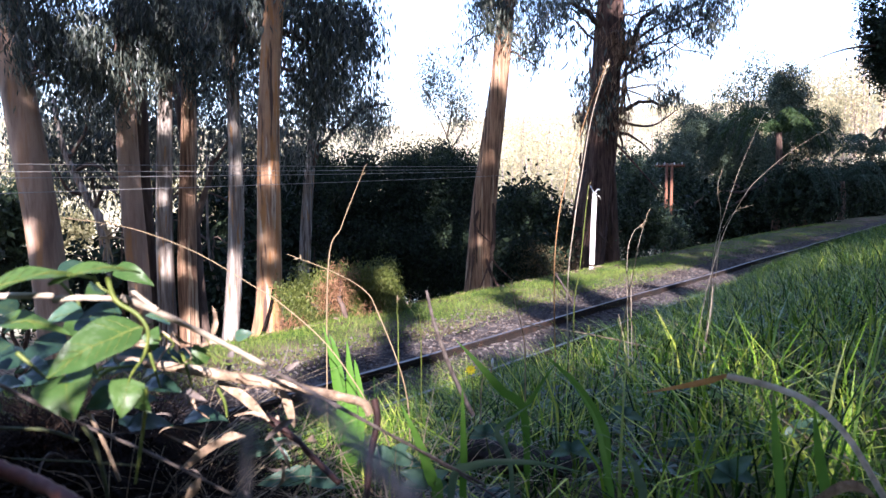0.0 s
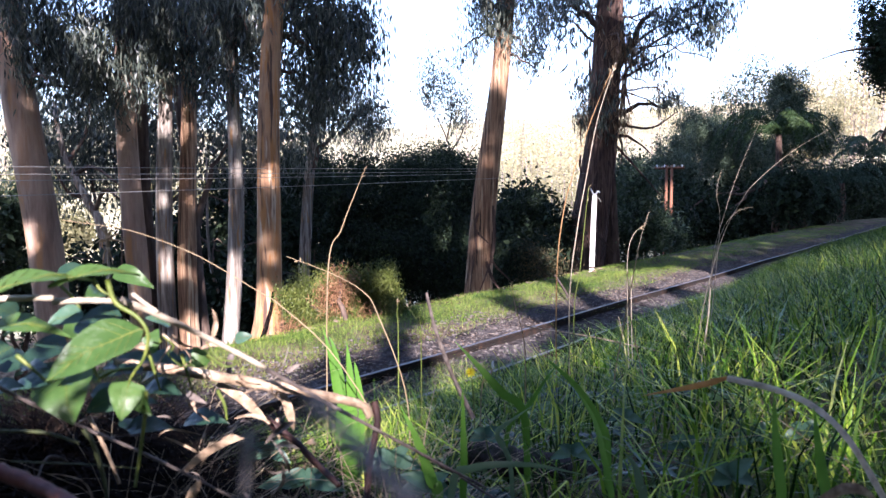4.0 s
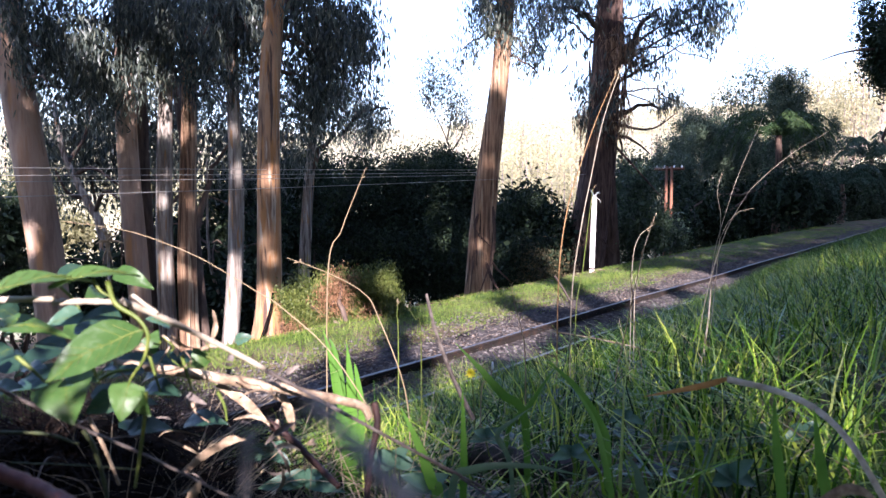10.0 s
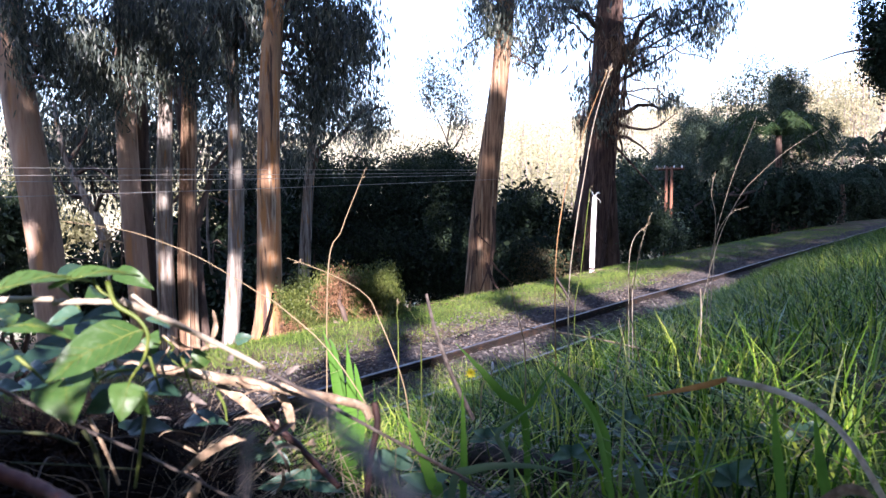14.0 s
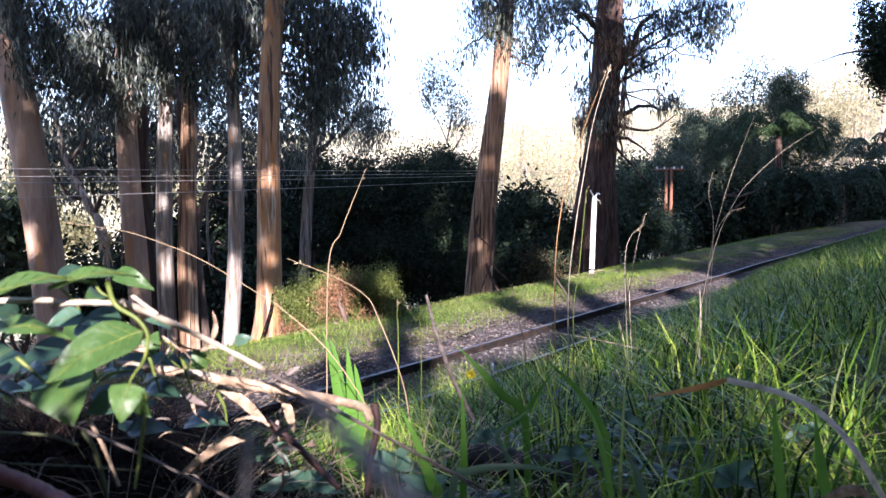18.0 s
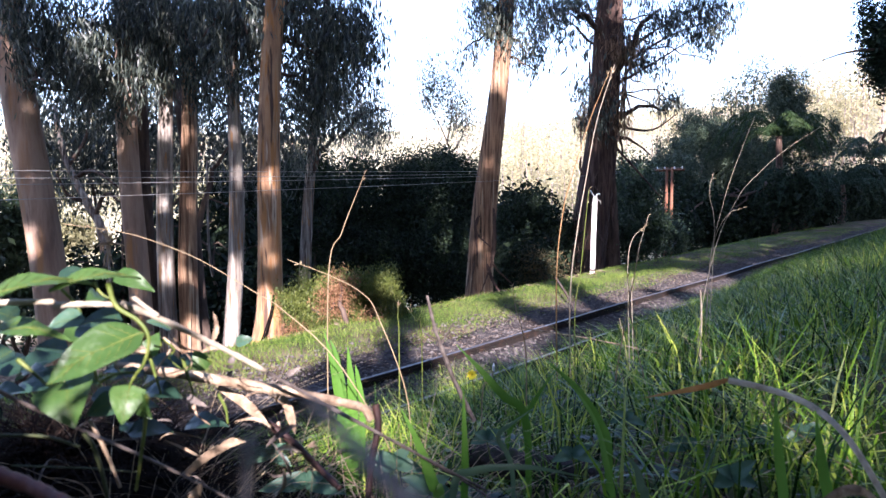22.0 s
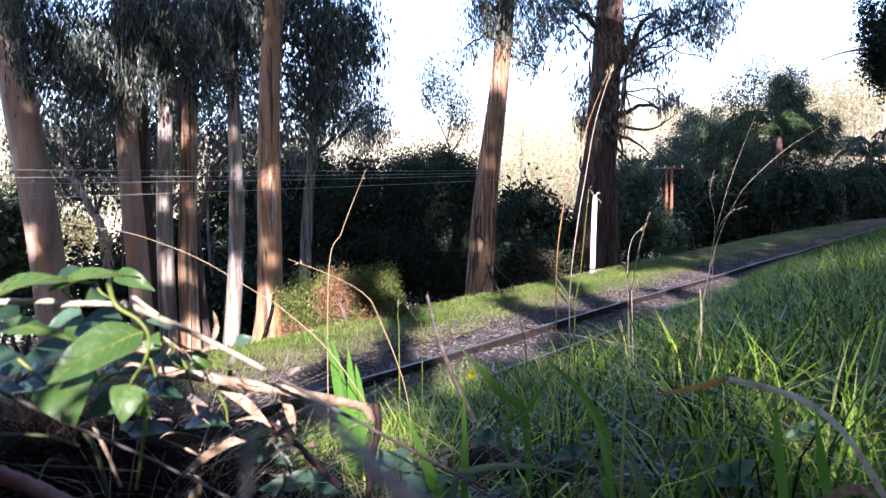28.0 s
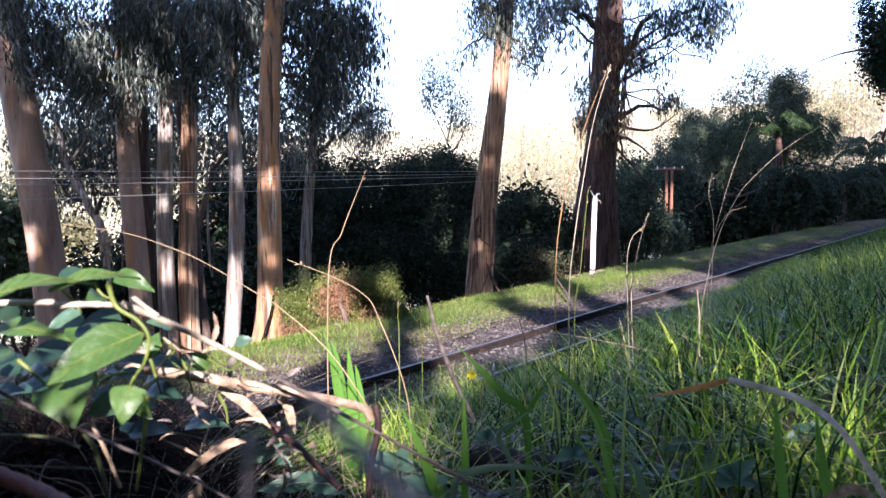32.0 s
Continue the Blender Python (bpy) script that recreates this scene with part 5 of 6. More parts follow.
stick([(-0.2373, 0.42, 1.505), (-0.2183, 0.42, 1.5057), (-0.1959, 0.42, 1.5053)], 0.0022, PALE, "pale dry stem lying across the weeds")
stick([(-0.2052, 0.44, 1.503), (-0.1928, 0.45, 1.4948), (-0.168, 0.46, 1.4794), (-0.1487, 0.47, 1.466), (-0.1245, 0.48, 1.449)], 0.0024, PALE, "long pale dry stick lying over the weeds")
stick([(-0.1245, 0.48, 1.4482), (-0.101, 0.5, 1.4271), (-0.0622, 0.52, 1.3972), (-0.0197, 0.54, 1.3661), (0.0364, 0.57, 1.3235)], 0.0016, STICK_GREY, "thin grey end of a long dry stick")
stick([(-0.2038, 0.45, 1.5067), (-0.1963, 0.45, 1.5007), (-0.1862, 0.45, 1.4933)], 0.0016, PALE, "short broken pale twig")
stick([(-0.2629, 0.55, 1.4358), (-0.2267, 0.55, 1.4313), (-0.1746, 0.55, 1.423), (-0.1361, 0.55, 1.416)], 0.0047, STICK, "split brown stick resting on dead growth", ends=(0.8, 1.0))
stick([(-0.1383, 0.55, 1.4174), (-0.102, 0.55, 1.41), (-0.077, 0.55, 1.4044), (-0.0634, 0.55, 1.3998), (-0.0593, 0.55, 1.3914)], 0.0038, STICK, "worn bent end of a brown stick", ends=(1.1, 0.9))
stick([(-0.0105, 0.052, 1.5551), (-0.0076, 0.05, 1.553), (-0.005, 0.048, 1.551), (-0.0017, 0.046, 1.5486)], 0.0006, STEM_DEAD, "thin grey dead weed stem close by", ends=(0.8, 1.3))
stick([(-0.02, 0.07, 1.5452), (-0.0202, 0.07, 1.5422), (-0.0207, 0.07, 1.5374)], 0.0005, STEM_DEAD, "thin grey dead weed stem close by")
stick([(-0.287, 0.44, 1.4172), (-0.2578, 0.44, 1.4161), (-0.2361, 0.44, 1.4094)], 0.0013, STEM_OLIVE, "olive weed stem in the dark of the hummock")
stick([(-0.2934, 0.46, 1.3891), (-0.2436, 0.46, 1.3871), (-0.2071, 0.46, 1.3844)], 0.0007, STEM_OLIVE, "thin olive dry weed stem")
stick([(-0.2222, 0.42, 1.4256), (-0.2163, 0.42, 1.4156), (-0.2108, 0.42, 1.3943), (-0.2086, 0.42, 1.378)], 0.0016, STEM_OLIVE, "thin grey-green weed stem in shade")
stick([(-0.234, 0.45, 1.4241), (-0.2236, 0.45, 1.4011), (-0.2154, 0.45, 1.3779)], 0.0014, STICK, "short brown dead weed stem")
stick([(-0.055, 0.550, 1.403), (-0.052, 0.540, 1.389), (-0.056, 0.520, 1.364), (-0.057, 0.500, 1.338)], 0.0032, STICK_RED, "brown upright weed stem")
stick([(-0.276, 0.420, 1.453), (-0.240, 0.440, 1.423), (-0.195, 0.450, 1.397), (-0.143, 0.460, 1.364)], 0.0013, STICK_GREY, "thin olive dry weed stem")
stick([(-0.215, 0.320, 1.441), (-0.194, 0.320, 1.433), (-0.168, 0.310, 1.427)], 0.0042, CANE, "bent red-brown bramble cane")
stick([(-0.162, 0.620, 1.367), (-0.134, 0.610, 1.350), (-0.112, 0.600, 1.333), (-0.089, 0.580, 1.321)], 0.0036, STICK_RED, "dark rotting weed stem")
stick([(-0.130, 0.700, 1.365), (-0.103, 0.700, 1.349), (-0.008, 0.700, 1.295), (0.056, 0.700, 1.255)], 0.0016, STICK_GREY, "thin grey twig lying in the grass")
stick([(-0.024, 1.000, 1.429), (-0.016, 1.000, 1.394), (-0.010, 1.000, 1.373), (0.013, 1.000, 1.310), (0.045, 1.000, 1.243)][::-1], 0.0036, STICK_GREY, "grey forked twig standing in the grass", ends=(1.0, 0.6))
stick([(-0.002, 1.000, 1.359), (0.003, 1.000, 1.369), (0.013, 1.000, 1.387)], 0.0015, STICK_GREY, "short bare side twig")
for pts, w in (([(-0.1915, 0.58, 1.41), (-0.1725, 0.58, 1.3983), (-0.1584, 0.58, 1.3855), (-0.1475, 0.58, 1.3747)], 0.0085), ([(-0.1918, 0.5, 1.3652), (-0.176, 0.5, 1.3794), (-0.1608, 0.5, 1.3875), (-0.1457, 0.5, 1.3914)], 0.006), ([(-0.1421, 0.6, 1.3965), (-0.1373, 0.6, 1.3858), (-0.1336, 0.6, 1.3721), (-0.1312, 0.6, 1.3619)], 0.008), ([(-0.2385, 0.5, 1.4598), (-0.2261, 0.5, 1.4623), (-0.2151, 0.5, 1.4573)], 0.009), ([(-0.2409, 0.46, 1.4532), (-0.2487, 0.46, 1.4493), (-0.2572, 0.46, 1.4454)], 0.008), ([(-0.1599, 0.42, 1.3788), (-0.1544, 0.42, 1.3868), (-0.1504, 0.42, 1.3933)], 0.006)):
    reed = thing("dry_reed", np.array(pts[0]), "curled dry tan reed in the weeds", "grass", "dry reeds in the weeds")
    part("blade", ribbon(pts, w), STICK, reed, smooth=True)
stick([(0.642, 9.9, -0.0577), (0.929, 10.2, -0.0564), (1.23, 10.6, -0.0237)], 0.018, BARK_DARK, "fallen stick on the verge")
stick([(1.95, 12, 0.181), (1.95, 11, 0.0434), (1.95, 10.2, -0.0986)], 0.02, BARK_DARK, "dark fallen branch beside the rail")
stick([(0.288, 2.400, 1.114), (0.493, 2.200, 1.115), (0.731, 1.900, 1.106), (0.870, 1.600, 1.101)], 0.0022, STICK, "long pale dry stem leaning over the grass")

fallen_log = stick([(0.0483, 1.13, 1.1415), (0.1077, 1.11, 1.1358), (0.1988, 1.1, 1.1246), (0.3029, 1.06, 1.1172)], 0.027, ROTTEN, "dark rotten fallen branch sunk in the grass", "fallen_branch", 0.16, (1.0, 0.8), 12)
for k in range(5):
    a = np.array((RNG.uniform(-0.02, 0.3), RNG.uniform(0.9, 1.12), 0))
    a[2] = float(ground(a[0], a[1])) + 0.012
    d = np.array((RNG.uniform(0.05, 0.14), RNG.uniform(-0.05, 0.05), RNG.uniform(0.0, 0.03)))
    stick([a, a + d * 0.5 + (0, 0, 0.006), a + d], 0.0022, ROTTEN if k % 2 else STICK_GREY, "short dead twig lying on bare soil", "twig")

# the twining weed with broad leaves
weed = thing("twining_weed", (-0.22, 0.46, float(ground(-0.22, 0.46))), "twining weed with broad glossy green leaves", "plant")
for line, r in (([(-0.1992, 0.41, 1.5197), (-0.1947, 0.41, 1.5059), (-0.1822, 0.41, 1.4974), (-0.1761, 0.41, 1.4871), (-0.1786, 0.41, 1.4734), (-0.1843, 0.41, 1.4648)], 0.0016),
                ([(-0.2488, 0.4, 1.4764), (-0.2399, 0.4, 1.4684), (-0.2323, 0.4, 1.461)], 0.0014),
                ([(-0.2126, 0.42, 1.4563), (-0.2027, 0.42, 1.4619), (-0.1894, 0.42, 1.464)], 0.0013),
                ([(-0.2153, 0.42, 1.4675), (-0.2131, 0.42, 1.4605), (-0.2113, 0.42, 1.4548)], 0.0012),
                ([(-0.2324, 0.42, 1.5147), (-0.2258, 0.42, 1.5078), (-0.2212, 0.42, 1.5008)], 0.0012),
                ([(-0.2126, 0.42, 1.5192), (-0.2084, 0.42, 1.5123), (-0.2027, 0.42, 1.5088)], 0.0011),
                ([(-0.2237, 0.52, 1.4528), (-0.2199, 0.52, 1.4388), (-0.2153, 0.52, 1.4213)], 0.0016),
                ([(-0.2057, 0.54, 1.4451), (-0.2017, 0.54, 1.4292), (-0.1977, 0.54, 1.4147)], 0.0016),
                ([(-0.1786, 0.41, 1.4528), (-0.179, 0.41, 1.4406), (-0.1825, 0.41, 1.4179), (-0.1867, 0.41, 1.3932)], 0.0016),
                ([(-0.1817, 0.55, 1.4128), (-0.1761, 0.55, 1.4011), (-0.1745, 0.55, 1.3885)], 0.0016),
                ([(-0.2323, 0.4, 1.461), (-0.2264, 0.4, 1.4603), (-0.2204, 0.4, 1.461)], 0.0009),
                ([(-0.1843, 0.41, 1.4648), (-0.1872, 0.41, 1.4604), (-0.1887, 0.41, 1.4562)], 0.0009)):
    part("stem", tube(spline(line, 24), np.linspace(r, r * 0.5, 24), 7), STEM_GREEN, weed, smooth=True)
for b, t, nrm, w, heart, m in (((-0.2515, 0.37, 1.513), (-0.2114, 0.42, 1.5223), (0.05, -0.36, 1), 0.018, 0.0, LEAF_NEAR),
                               ((-0.2289, 0.4, 1.5163), (-0.1886, 0.43, 1.5237), (0.1, -0.34, 1), 0.015, 0.0, LEAF_NEAR),
                               ((-0.2813, 0.42, 1.4858), (-0.2191, 0.4, 1.4911), (0, -0.5, 1), 0.017, 0.3, LEAF_NEAR),
                               ((-0.1794, 0.41, 1.4895), (-0.2219, 0.38, 1.4683), (0.25, -0.75, 0.8), 0.028, 0.1, LEAF_NEAR),
                               ((-0.2161, 0.46, 1.4885), (-0.2388, 0.45, 1.488), (0, -0.7, 1), 0.02, 0.5, LEAF_BLUE),
                               ((-0.2466, 0.47, 1.4883), (-0.2654, 0.46, 1.4839), (0.1, -0.8, 0.8), 0.017, 0.5, LEAF_WEED),
                               ((-0.2415, 0.44, 1.473), (-0.2564, 0.43, 1.4773), (0, -0.7, 1), 0.015, 0.5, LEAF_BLUE),
                               ((-0.2204, 0.4, 1.461), (-0.2099, 0.385, 1.4409), (0.1, -1, 0.25), 0.036, 1.0, LEAF_NEAR),
                               ((-0.2252, 0.405, 1.4589), (-0.2024, 0.4, 1.463), (0, -0.6, 1), 0.014, 0.4, LEAF_WEED),
                               ((-0.1887, 0.41, 1.4562), (-0.1895, 0.4, 1.4373), (0.35, -1, 0.2), 0.02, 0.9, LEAF_NEAR),
                               ((-0.1856, 0.412, 1.4515), (-0.1742, 0.405, 1.4388), (-0.3, -1, 0.2), 0.012, 0.5, LEAF_NEAR),
                               ((-0.2063, 0.43, 1.4427), (-0.2204, 0.42, 1.4364), (0.1, -1, 0.4), 0.016, 0.7, LEAF_BLUE),
                               ((-0.1951, 0.56, 1.4311), (-0.2039, 0.56, 1.4466), (0.1, -1, 0.4), 0.015, 0.6, LEAF_NEAR),
                               ((-0.2228, 0.56, 1.4638), (-0.2376, 0.55, 1.4726), (0, -0.6, 1), 0.014, 0.4, LEAF_WEED),
                               ((-0.1868, 0.62, 1.4396), (-0.1714, 0.62, 1.4437), (0, -1, 0.5), 0.011, 0.6, LEAF_WEED),
                               ((-0.2849, 0.46, 1.4885), (-0.2939, 0.45, 1.4958), (0, -0.8, 0.8), 0.018, 0.5, LEAF_BLUE),
                               ((-0.2897, 0.46, 1.4674), (-0.2987, 0.45, 1.4602), (0, -0.8, 0.8), 0.02, 0.5, LEAF_BLUE),
                               ((-0.2054, 0.47, 1.4495), (-0.2259, 0.46, 1.4493), (0, -0.5, 1), 0.012, 0.2, LEAF_BLUE)):
    geo = leaf_geo(b, t, nrm, w, heart, 0.22, 0.10)
    blade = part("leaf", geo, m, weed, smooth=True)
    part("vein", veins_geo(geo), STEM_GREEN, blade, "pale raised veins", True)

for k in range(12):
    b = np.array((RNG.uniform(-0.38, -0.23), RNG.uniform(0.48, 0.62), RNG.uniform(1.42, 1.52)))
    d = np.array((RNG.normal(), RNG.normal() * 0.5, RNG.normal() * 0.5))
    d *= RNG.uniform(0.02, 0.034) / np.linalg.norm(d)
    part("leaf", leaf_geo(b, b + d, (RNG.normal() * 0.4, -0.7, 0.8), 0.016, 0.7), LEAF_BLUE if k % 3 else LEAF_NEAR, weed, smooth=True)
for k in range(20):
    b = np.array((RNG.uniform(-0.42, -0.23), RNG.uniform(0.50, 0.66), 0))
    b[2] = 1.44 - 0.25 * (b[1] - 0.5) + RNG.uniform(-0.05, 0.02)
    d = np.array((RNG.normal(), RNG.normal() * 0.6, RNG.normal() * 0.3))
    d *= RNG.uniform(0.024, 0.045) / np.linalg.norm(d)
    part("leaf", leaf_geo(b, b + d, (RNG.normal() * 0.3, -0.5, 1.0), 0.022, 0.6), LEAF_BLUE, weed, smooth=True)
for k in range(20):
    b = np.array((RNG.uniform(-0.34, -0.12), RNG.uniform(0.56, 0.74), 0))
    b[2] = max(float(ground(b[0], b[1])) + 0.01, RNG.uniform(1.28, 1.40))
    d = RNG.normal(size=3) * np.array((1, 0.6, 0.6))
    d *= RNG.uniform(0.02, 0.06) / np.linalg.norm(d)
    dry = thing("dead_leaf", b, "curled brown dead leaf in the weeds", "leaf", "dead leaves in the weeds")
    part("blade", leaf_geo(b, b + d, RNG.normal(size=3) * 0.5 + (0, -0.6, 0.6), RNG.uniform(0.0015, 0.004), 0.0, 0.5, 0.3), STICK_GREY if k % 3 else STICK, dry, smooth=True)
for k in range(18):
    b = np.array((RNG.uniform(-0.21, -0.10), RNG.uniform(0.50, 0.60), RNG.uniform(1.40, 1.455)))
    b[2] -= 0.5 * (b[0] + 0.21)
    d = RNG.normal(size=3) * np.array((1, 0.5, 0.7)) + (0.4, 0, -0.3)
    d *= RNG.uniform(0.014, 0.034) / np.linalg.norm(d)
    dry = thing("dead_leaf", b, "curled tan dead leaf caught on the sticks", "leaf", "dead leaves in the weeds")
    part("blade", leaf_geo(b, b + d, RNG.normal(size=3) * 0.5 + (0, -0.6, 0.6), RNG.uniform(0.003, 0.006), 0.1, 0.5, 0.15), STICK if k % 3 else STICK_GREY, dry, smooth=True)
straws = np.stack([RNG.uniform(-0.34, -0.03, 420), RNG.uniform(0.55, 1.1, 420), np.zeros(420)], 1)
straws[:, 2] = ground(straws[:, 0], straws[:, 1])
field("dry_grass", "dry straws tangled over the hummock", straws, (0.06, 0.24), (0.001, 0.0026), (0.7, 2.2), STRAW, 6)

for k in range(5):
    a = np.array((RNG.uniform(-0.25, -0.15), RNG.uniform(0.42, 0.50), RNG.uniform(1.44, 1.48)))
    pts = [a]
    for _ in range(5):
        a = a + np.array((RNG.normal() * 0.011, RNG.normal() * 0.006, RNG.normal() * 0.009))
        pts.append(a)
    part("tendril", tube(spline(pts, 30), np.linspace(0.0008, 0.0004, 30), 6), STEM_GREEN if k % 3 else STICK, weed, "twisted thin tendril", True)

# Near-black sheet over the hummock: the shade under the weeds, put into colour.
hs, ha = np.meshgrid(np.linspace(0.0, 0.5, 22), np.linspace(0, 2 * math.pi, 49), indexing="ij")
hs = hs * (1 + 0.12 * np.sin(3 * ha + 1) + 0.06 * np.sin(7 * ha))
hx, hy = -0.46 + hs * np.cos(ha), np.maximum(0.86 + hs * np.sin(ha), 0.40 + 0.02 * np.cos(7 * ha))
hz = ground(hx, hy) + 0.012 * lump(hx, hy, 38, 2) + 0.016 - 0.06 * (hs > 0.46)
qi, qj = np.meshgrid(np.arange(21), np.arange(48), indexing="ij")
heap_faces = np.stack([qi * 49 + qj, (qi + 1) * 49 + qj, (qi + 1) * 49 + qj + 1, qi * 49 + qj + 1], -1).reshape(-1, 4)
HUMMOCK_SHADE = surface("hummock_shade_black", [(0.004, 0.003, 0.003), (0.010, 0.008, 0.007), (0.02, 0.015, 0.012)], 20, rough=1.0, bump=1.0, bump_scale=60, gloss=0.01)
heap = tagged(part("hummock_shade_sheet", (np.stack([hx, hy, hz], -1).reshape(-1, 3), heap_faces), HUMMOCK_SHADE, None, smooth=True), "added near-black sheet over the hummock, shade put into its colour", "humus")

# Unseen clump added behind the camera to keep sun off the low weeds.
scrub("bracken", "unseen bracken clump added behind the camera to shade the weeds", [((-0.54, -0.36, 1.56), (0.30, 0.10, 0.27), 190), ((-0.29, -0.38, 1.54), (0.20, 0.09, 0.265), 190), ((-0.10, -0.38, 1.49), (0.13, 0.09, 0.25), 120)], (0.05, 0.02), LEAF_OLIVE, per_clump=44, spread=0.03, category="fern", stems=3, core=False)

# broad grass blades
for pts, w in (([(-0.143, 1.000, 1.226), (-0.154, 1.000, 1.285), (-0.162, 1.000, 1.327), (-0.174, 1.000, 1.377)], 0.014), ([(-0.132, 1.000, 1.217), (-0.134, 1.000, 1.277), (-0.137, 1.000, 1.319), (-0.140, 1.000, 1.356)], 0.014), ([(-0.161, 1.050, 1.204), (-0.155, 1.050, 1.271), (-0.166, 1.050, 1.333), (-0.174, 1.050, 1.354)], 0.011),
               ([(-0.120, 1.000, 1.217), (-0.119, 1.000, 1.260), (-0.126, 1.000, 1.310), (-0.129, 1.000, 1.327)], 0.010), ([(-0.005, 0.720, 1.248), (-0.011, 0.720, 1.264), (-0.025, 0.710, 1.310), (-0.044, 0.700, 1.355)], 0.0125), ([(0.021, 0.700, 1.245), (0.022, 0.700, 1.293), (0.021, 0.700, 1.341), (0.020, 0.700, 1.377)], 0.0075),
               ([(0.115, 0.950, 1.259), (0.083, 0.950, 1.295), (0.052, 0.950, 1.331), (0.017, 0.950, 1.368)], 0.012), ([(0.218, 0.900, 1.237), (0.205, 0.900, 1.274), (0.175, 0.900, 1.320), (0.134, 0.900, 1.358)], 0.013), 
               ([(0.313, 0.620, 1.282), (0.309, 0.620, 1.319), (0.304, 0.620, 1.357), (0.301, 0.620, 1.393)], 0.010), ([(0.343, 0.600, 1.291), (0.338, 0.600, 1.322), (0.332, 0.600, 1.353), (0.327, 0.600, 1.384)], 0.0105), ([(0.189, 0.750, 1.228), (0.181, 0.760, 1.278), (0.172, 0.780, 1.318), (0.146, 0.800, 1.357)], 0.007),
               ([(0.750, 1.300, 1.189), (0.781, 1.300, 1.215), (0.814, 1.300, 1.200), (0.845, 1.300, 1.176)], 0.012), ([(0.106, 1.100, 1.191), (0.138, 1.100, 1.229), (0.160, 1.100, 1.266), (0.187, 1.100, 1.303)], 0.007), ([(0.718, 2.200, 1.073), (0.701, 2.200, 1.036), (0.663, 2.200, 1.110), (0.640, 2.200, 1.155)], 0.01)):
    grass_blade(pts, w)
for pts, w in (([(0.009, 0.660, 1.281), (0.028, 0.650, 1.308), (0.081, 0.650, 1.312), (0.139, 0.660, 1.298)], 0.0075), ([(0.179, 0.600, 1.297), (0.176, 0.600, 1.312), (0.171, 0.600, 1.330), (0.161, 0.600, 1.343)], 0.008), ([(0.081, 0.800, 1.247), (0.064, 0.800, 1.288), (0.080, 0.800, 1.305), (0.110, 0.820, 1.319)], 0.006)):
    grass_blade(pts, w, "pale grass blade bent flat, sky glint in its colour", GRASS_GLINT)
dry_arc = [(0.411, 0.620, 1.287), (0.395, 0.660, 1.335), (0.381, 0.700, 1.355), (0.354, 0.730, 1.364), (0.316, 0.760, 1.368), (0.294, 0.780, 1.354), (0.235, 0.800, 1.336)]
arc = thing("dry_reed", np.array(dry_arc[0]), "arching dry reed with a bleached stem and an orange tip", "grass")
part("stem", ribbon(dry_arc[:5], 0.0068, 24, 0.7, taper=False), PALE, arc, "bleached grey stem", True)
part("tip", ribbon(dry_arc[4:], 0.007, 12), ORANGE, arc, "orange dry tip", True)
tan = thing("dry_reed", np.array((0.275, 0.500, 1.342)), "pinkish dry leaf lying in the grass", "grass")
part("blade", ribbon([(0.275, 0.500, 1.341), (0.297, 0.500, 1.353), (0.312, 0.500, 1.352), (0.326, 0.500, 1.341)], 0.008), STICK, tan, smooth=True)

# the yellow flower and a bud
fx = np.array((0.047, 1.150, 1.274))
flower = thing("flower", (fx[0] + 0.01, fx[1], float(ground(fx[0], fx[1]))), "small yellow hawkweed flower on a thin stem", "flower")
part("stem", tube(spline([flower.location[:], fx + (0.006, 0, -0.06), fx], 12), 0.0012, 6), STEM_GREEN, flower, smooth=True)
for k in range(9):
    a = k * 0.7
    d = np.array((math.cos(a), -0.45, math.sin(a)))
    part("petal", leaf_geo(fx, fx + d * 0.009, (0, -1, 0.2), 0.005), YELLOW, flower)
bx = np.array((0.084, 1.150, 1.283))
bud = thing("flower_bud", (bx[0] - 0.02, bx[1], float(ground(bx[0], bx[1]))), "closed pale flower bud on a curved stem", "flower")
part("stem", tube(spline([bud.location[:], (0.065, 1.150, 1.241), (0.078, 1.150, 1.260), bx], 14), 0.0011, 6), STRAW, bud, smooth=True)
part("bud", tube([bx - (0, 0, 0.004), bx, bx + (0, 0, 0.006), bx + (0, 0, 0.010)], [0.0011, 0.0021, 0.0019, 0.0008], 8), PAINT, bud, smooth=True)

# seeding stalks; the first ones sway
sway_a = stalk([(0.413, 2.200, 1.259), (0.440, 2.200, 1.472), (0.468, 2.200, 1.623), (0.505, 2.200, 1.806), (0.562, 2.200, 1.978)], 0.0026, 8, PALE)
sway_b = stalk([(0.387, 2.300, 1.308), (0.412, 2.300, 1.524), (0.442, 2.300, 1.635), (0.503, 2.300, 1.817), (0.566, 2.300, 1.968)], 0.0026, 8, REED)
sway_l = stalk([(0.4358, 2.25, 1.2003), (0.4542, 2.25, 1.321), (0.4701, 2.25, 1.4682), (0.4843, 2.25, 1.5957)], 0.0022, 4, STEM_GREEN, "green grass stalk still unripe")
sway_c = stalk([(0.520, 1.900, 1.298), (0.524, 1.900, 1.409), (0.540, 1.900, 1.462), (0.568, 1.900, 1.485)], 0.0013, 12, PALE)
sway_d = stalk([(0.558, 2.000, 1.301), (0.567, 2.000, 1.347), (0.585, 2.000, 1.432), (0.614, 2.000, 1.520)], 0.0013, 12, PALE)
sway_e = stalk([(0.639, 1.700, 1.271), (0.682, 1.700, 1.460), (0.733, 1.700, 1.566), (0.770, 1.700, 1.611), (0.844, 1.700, 1.675), (0.931, 1.700, 1.729)], 0.0010, 14, PALE)
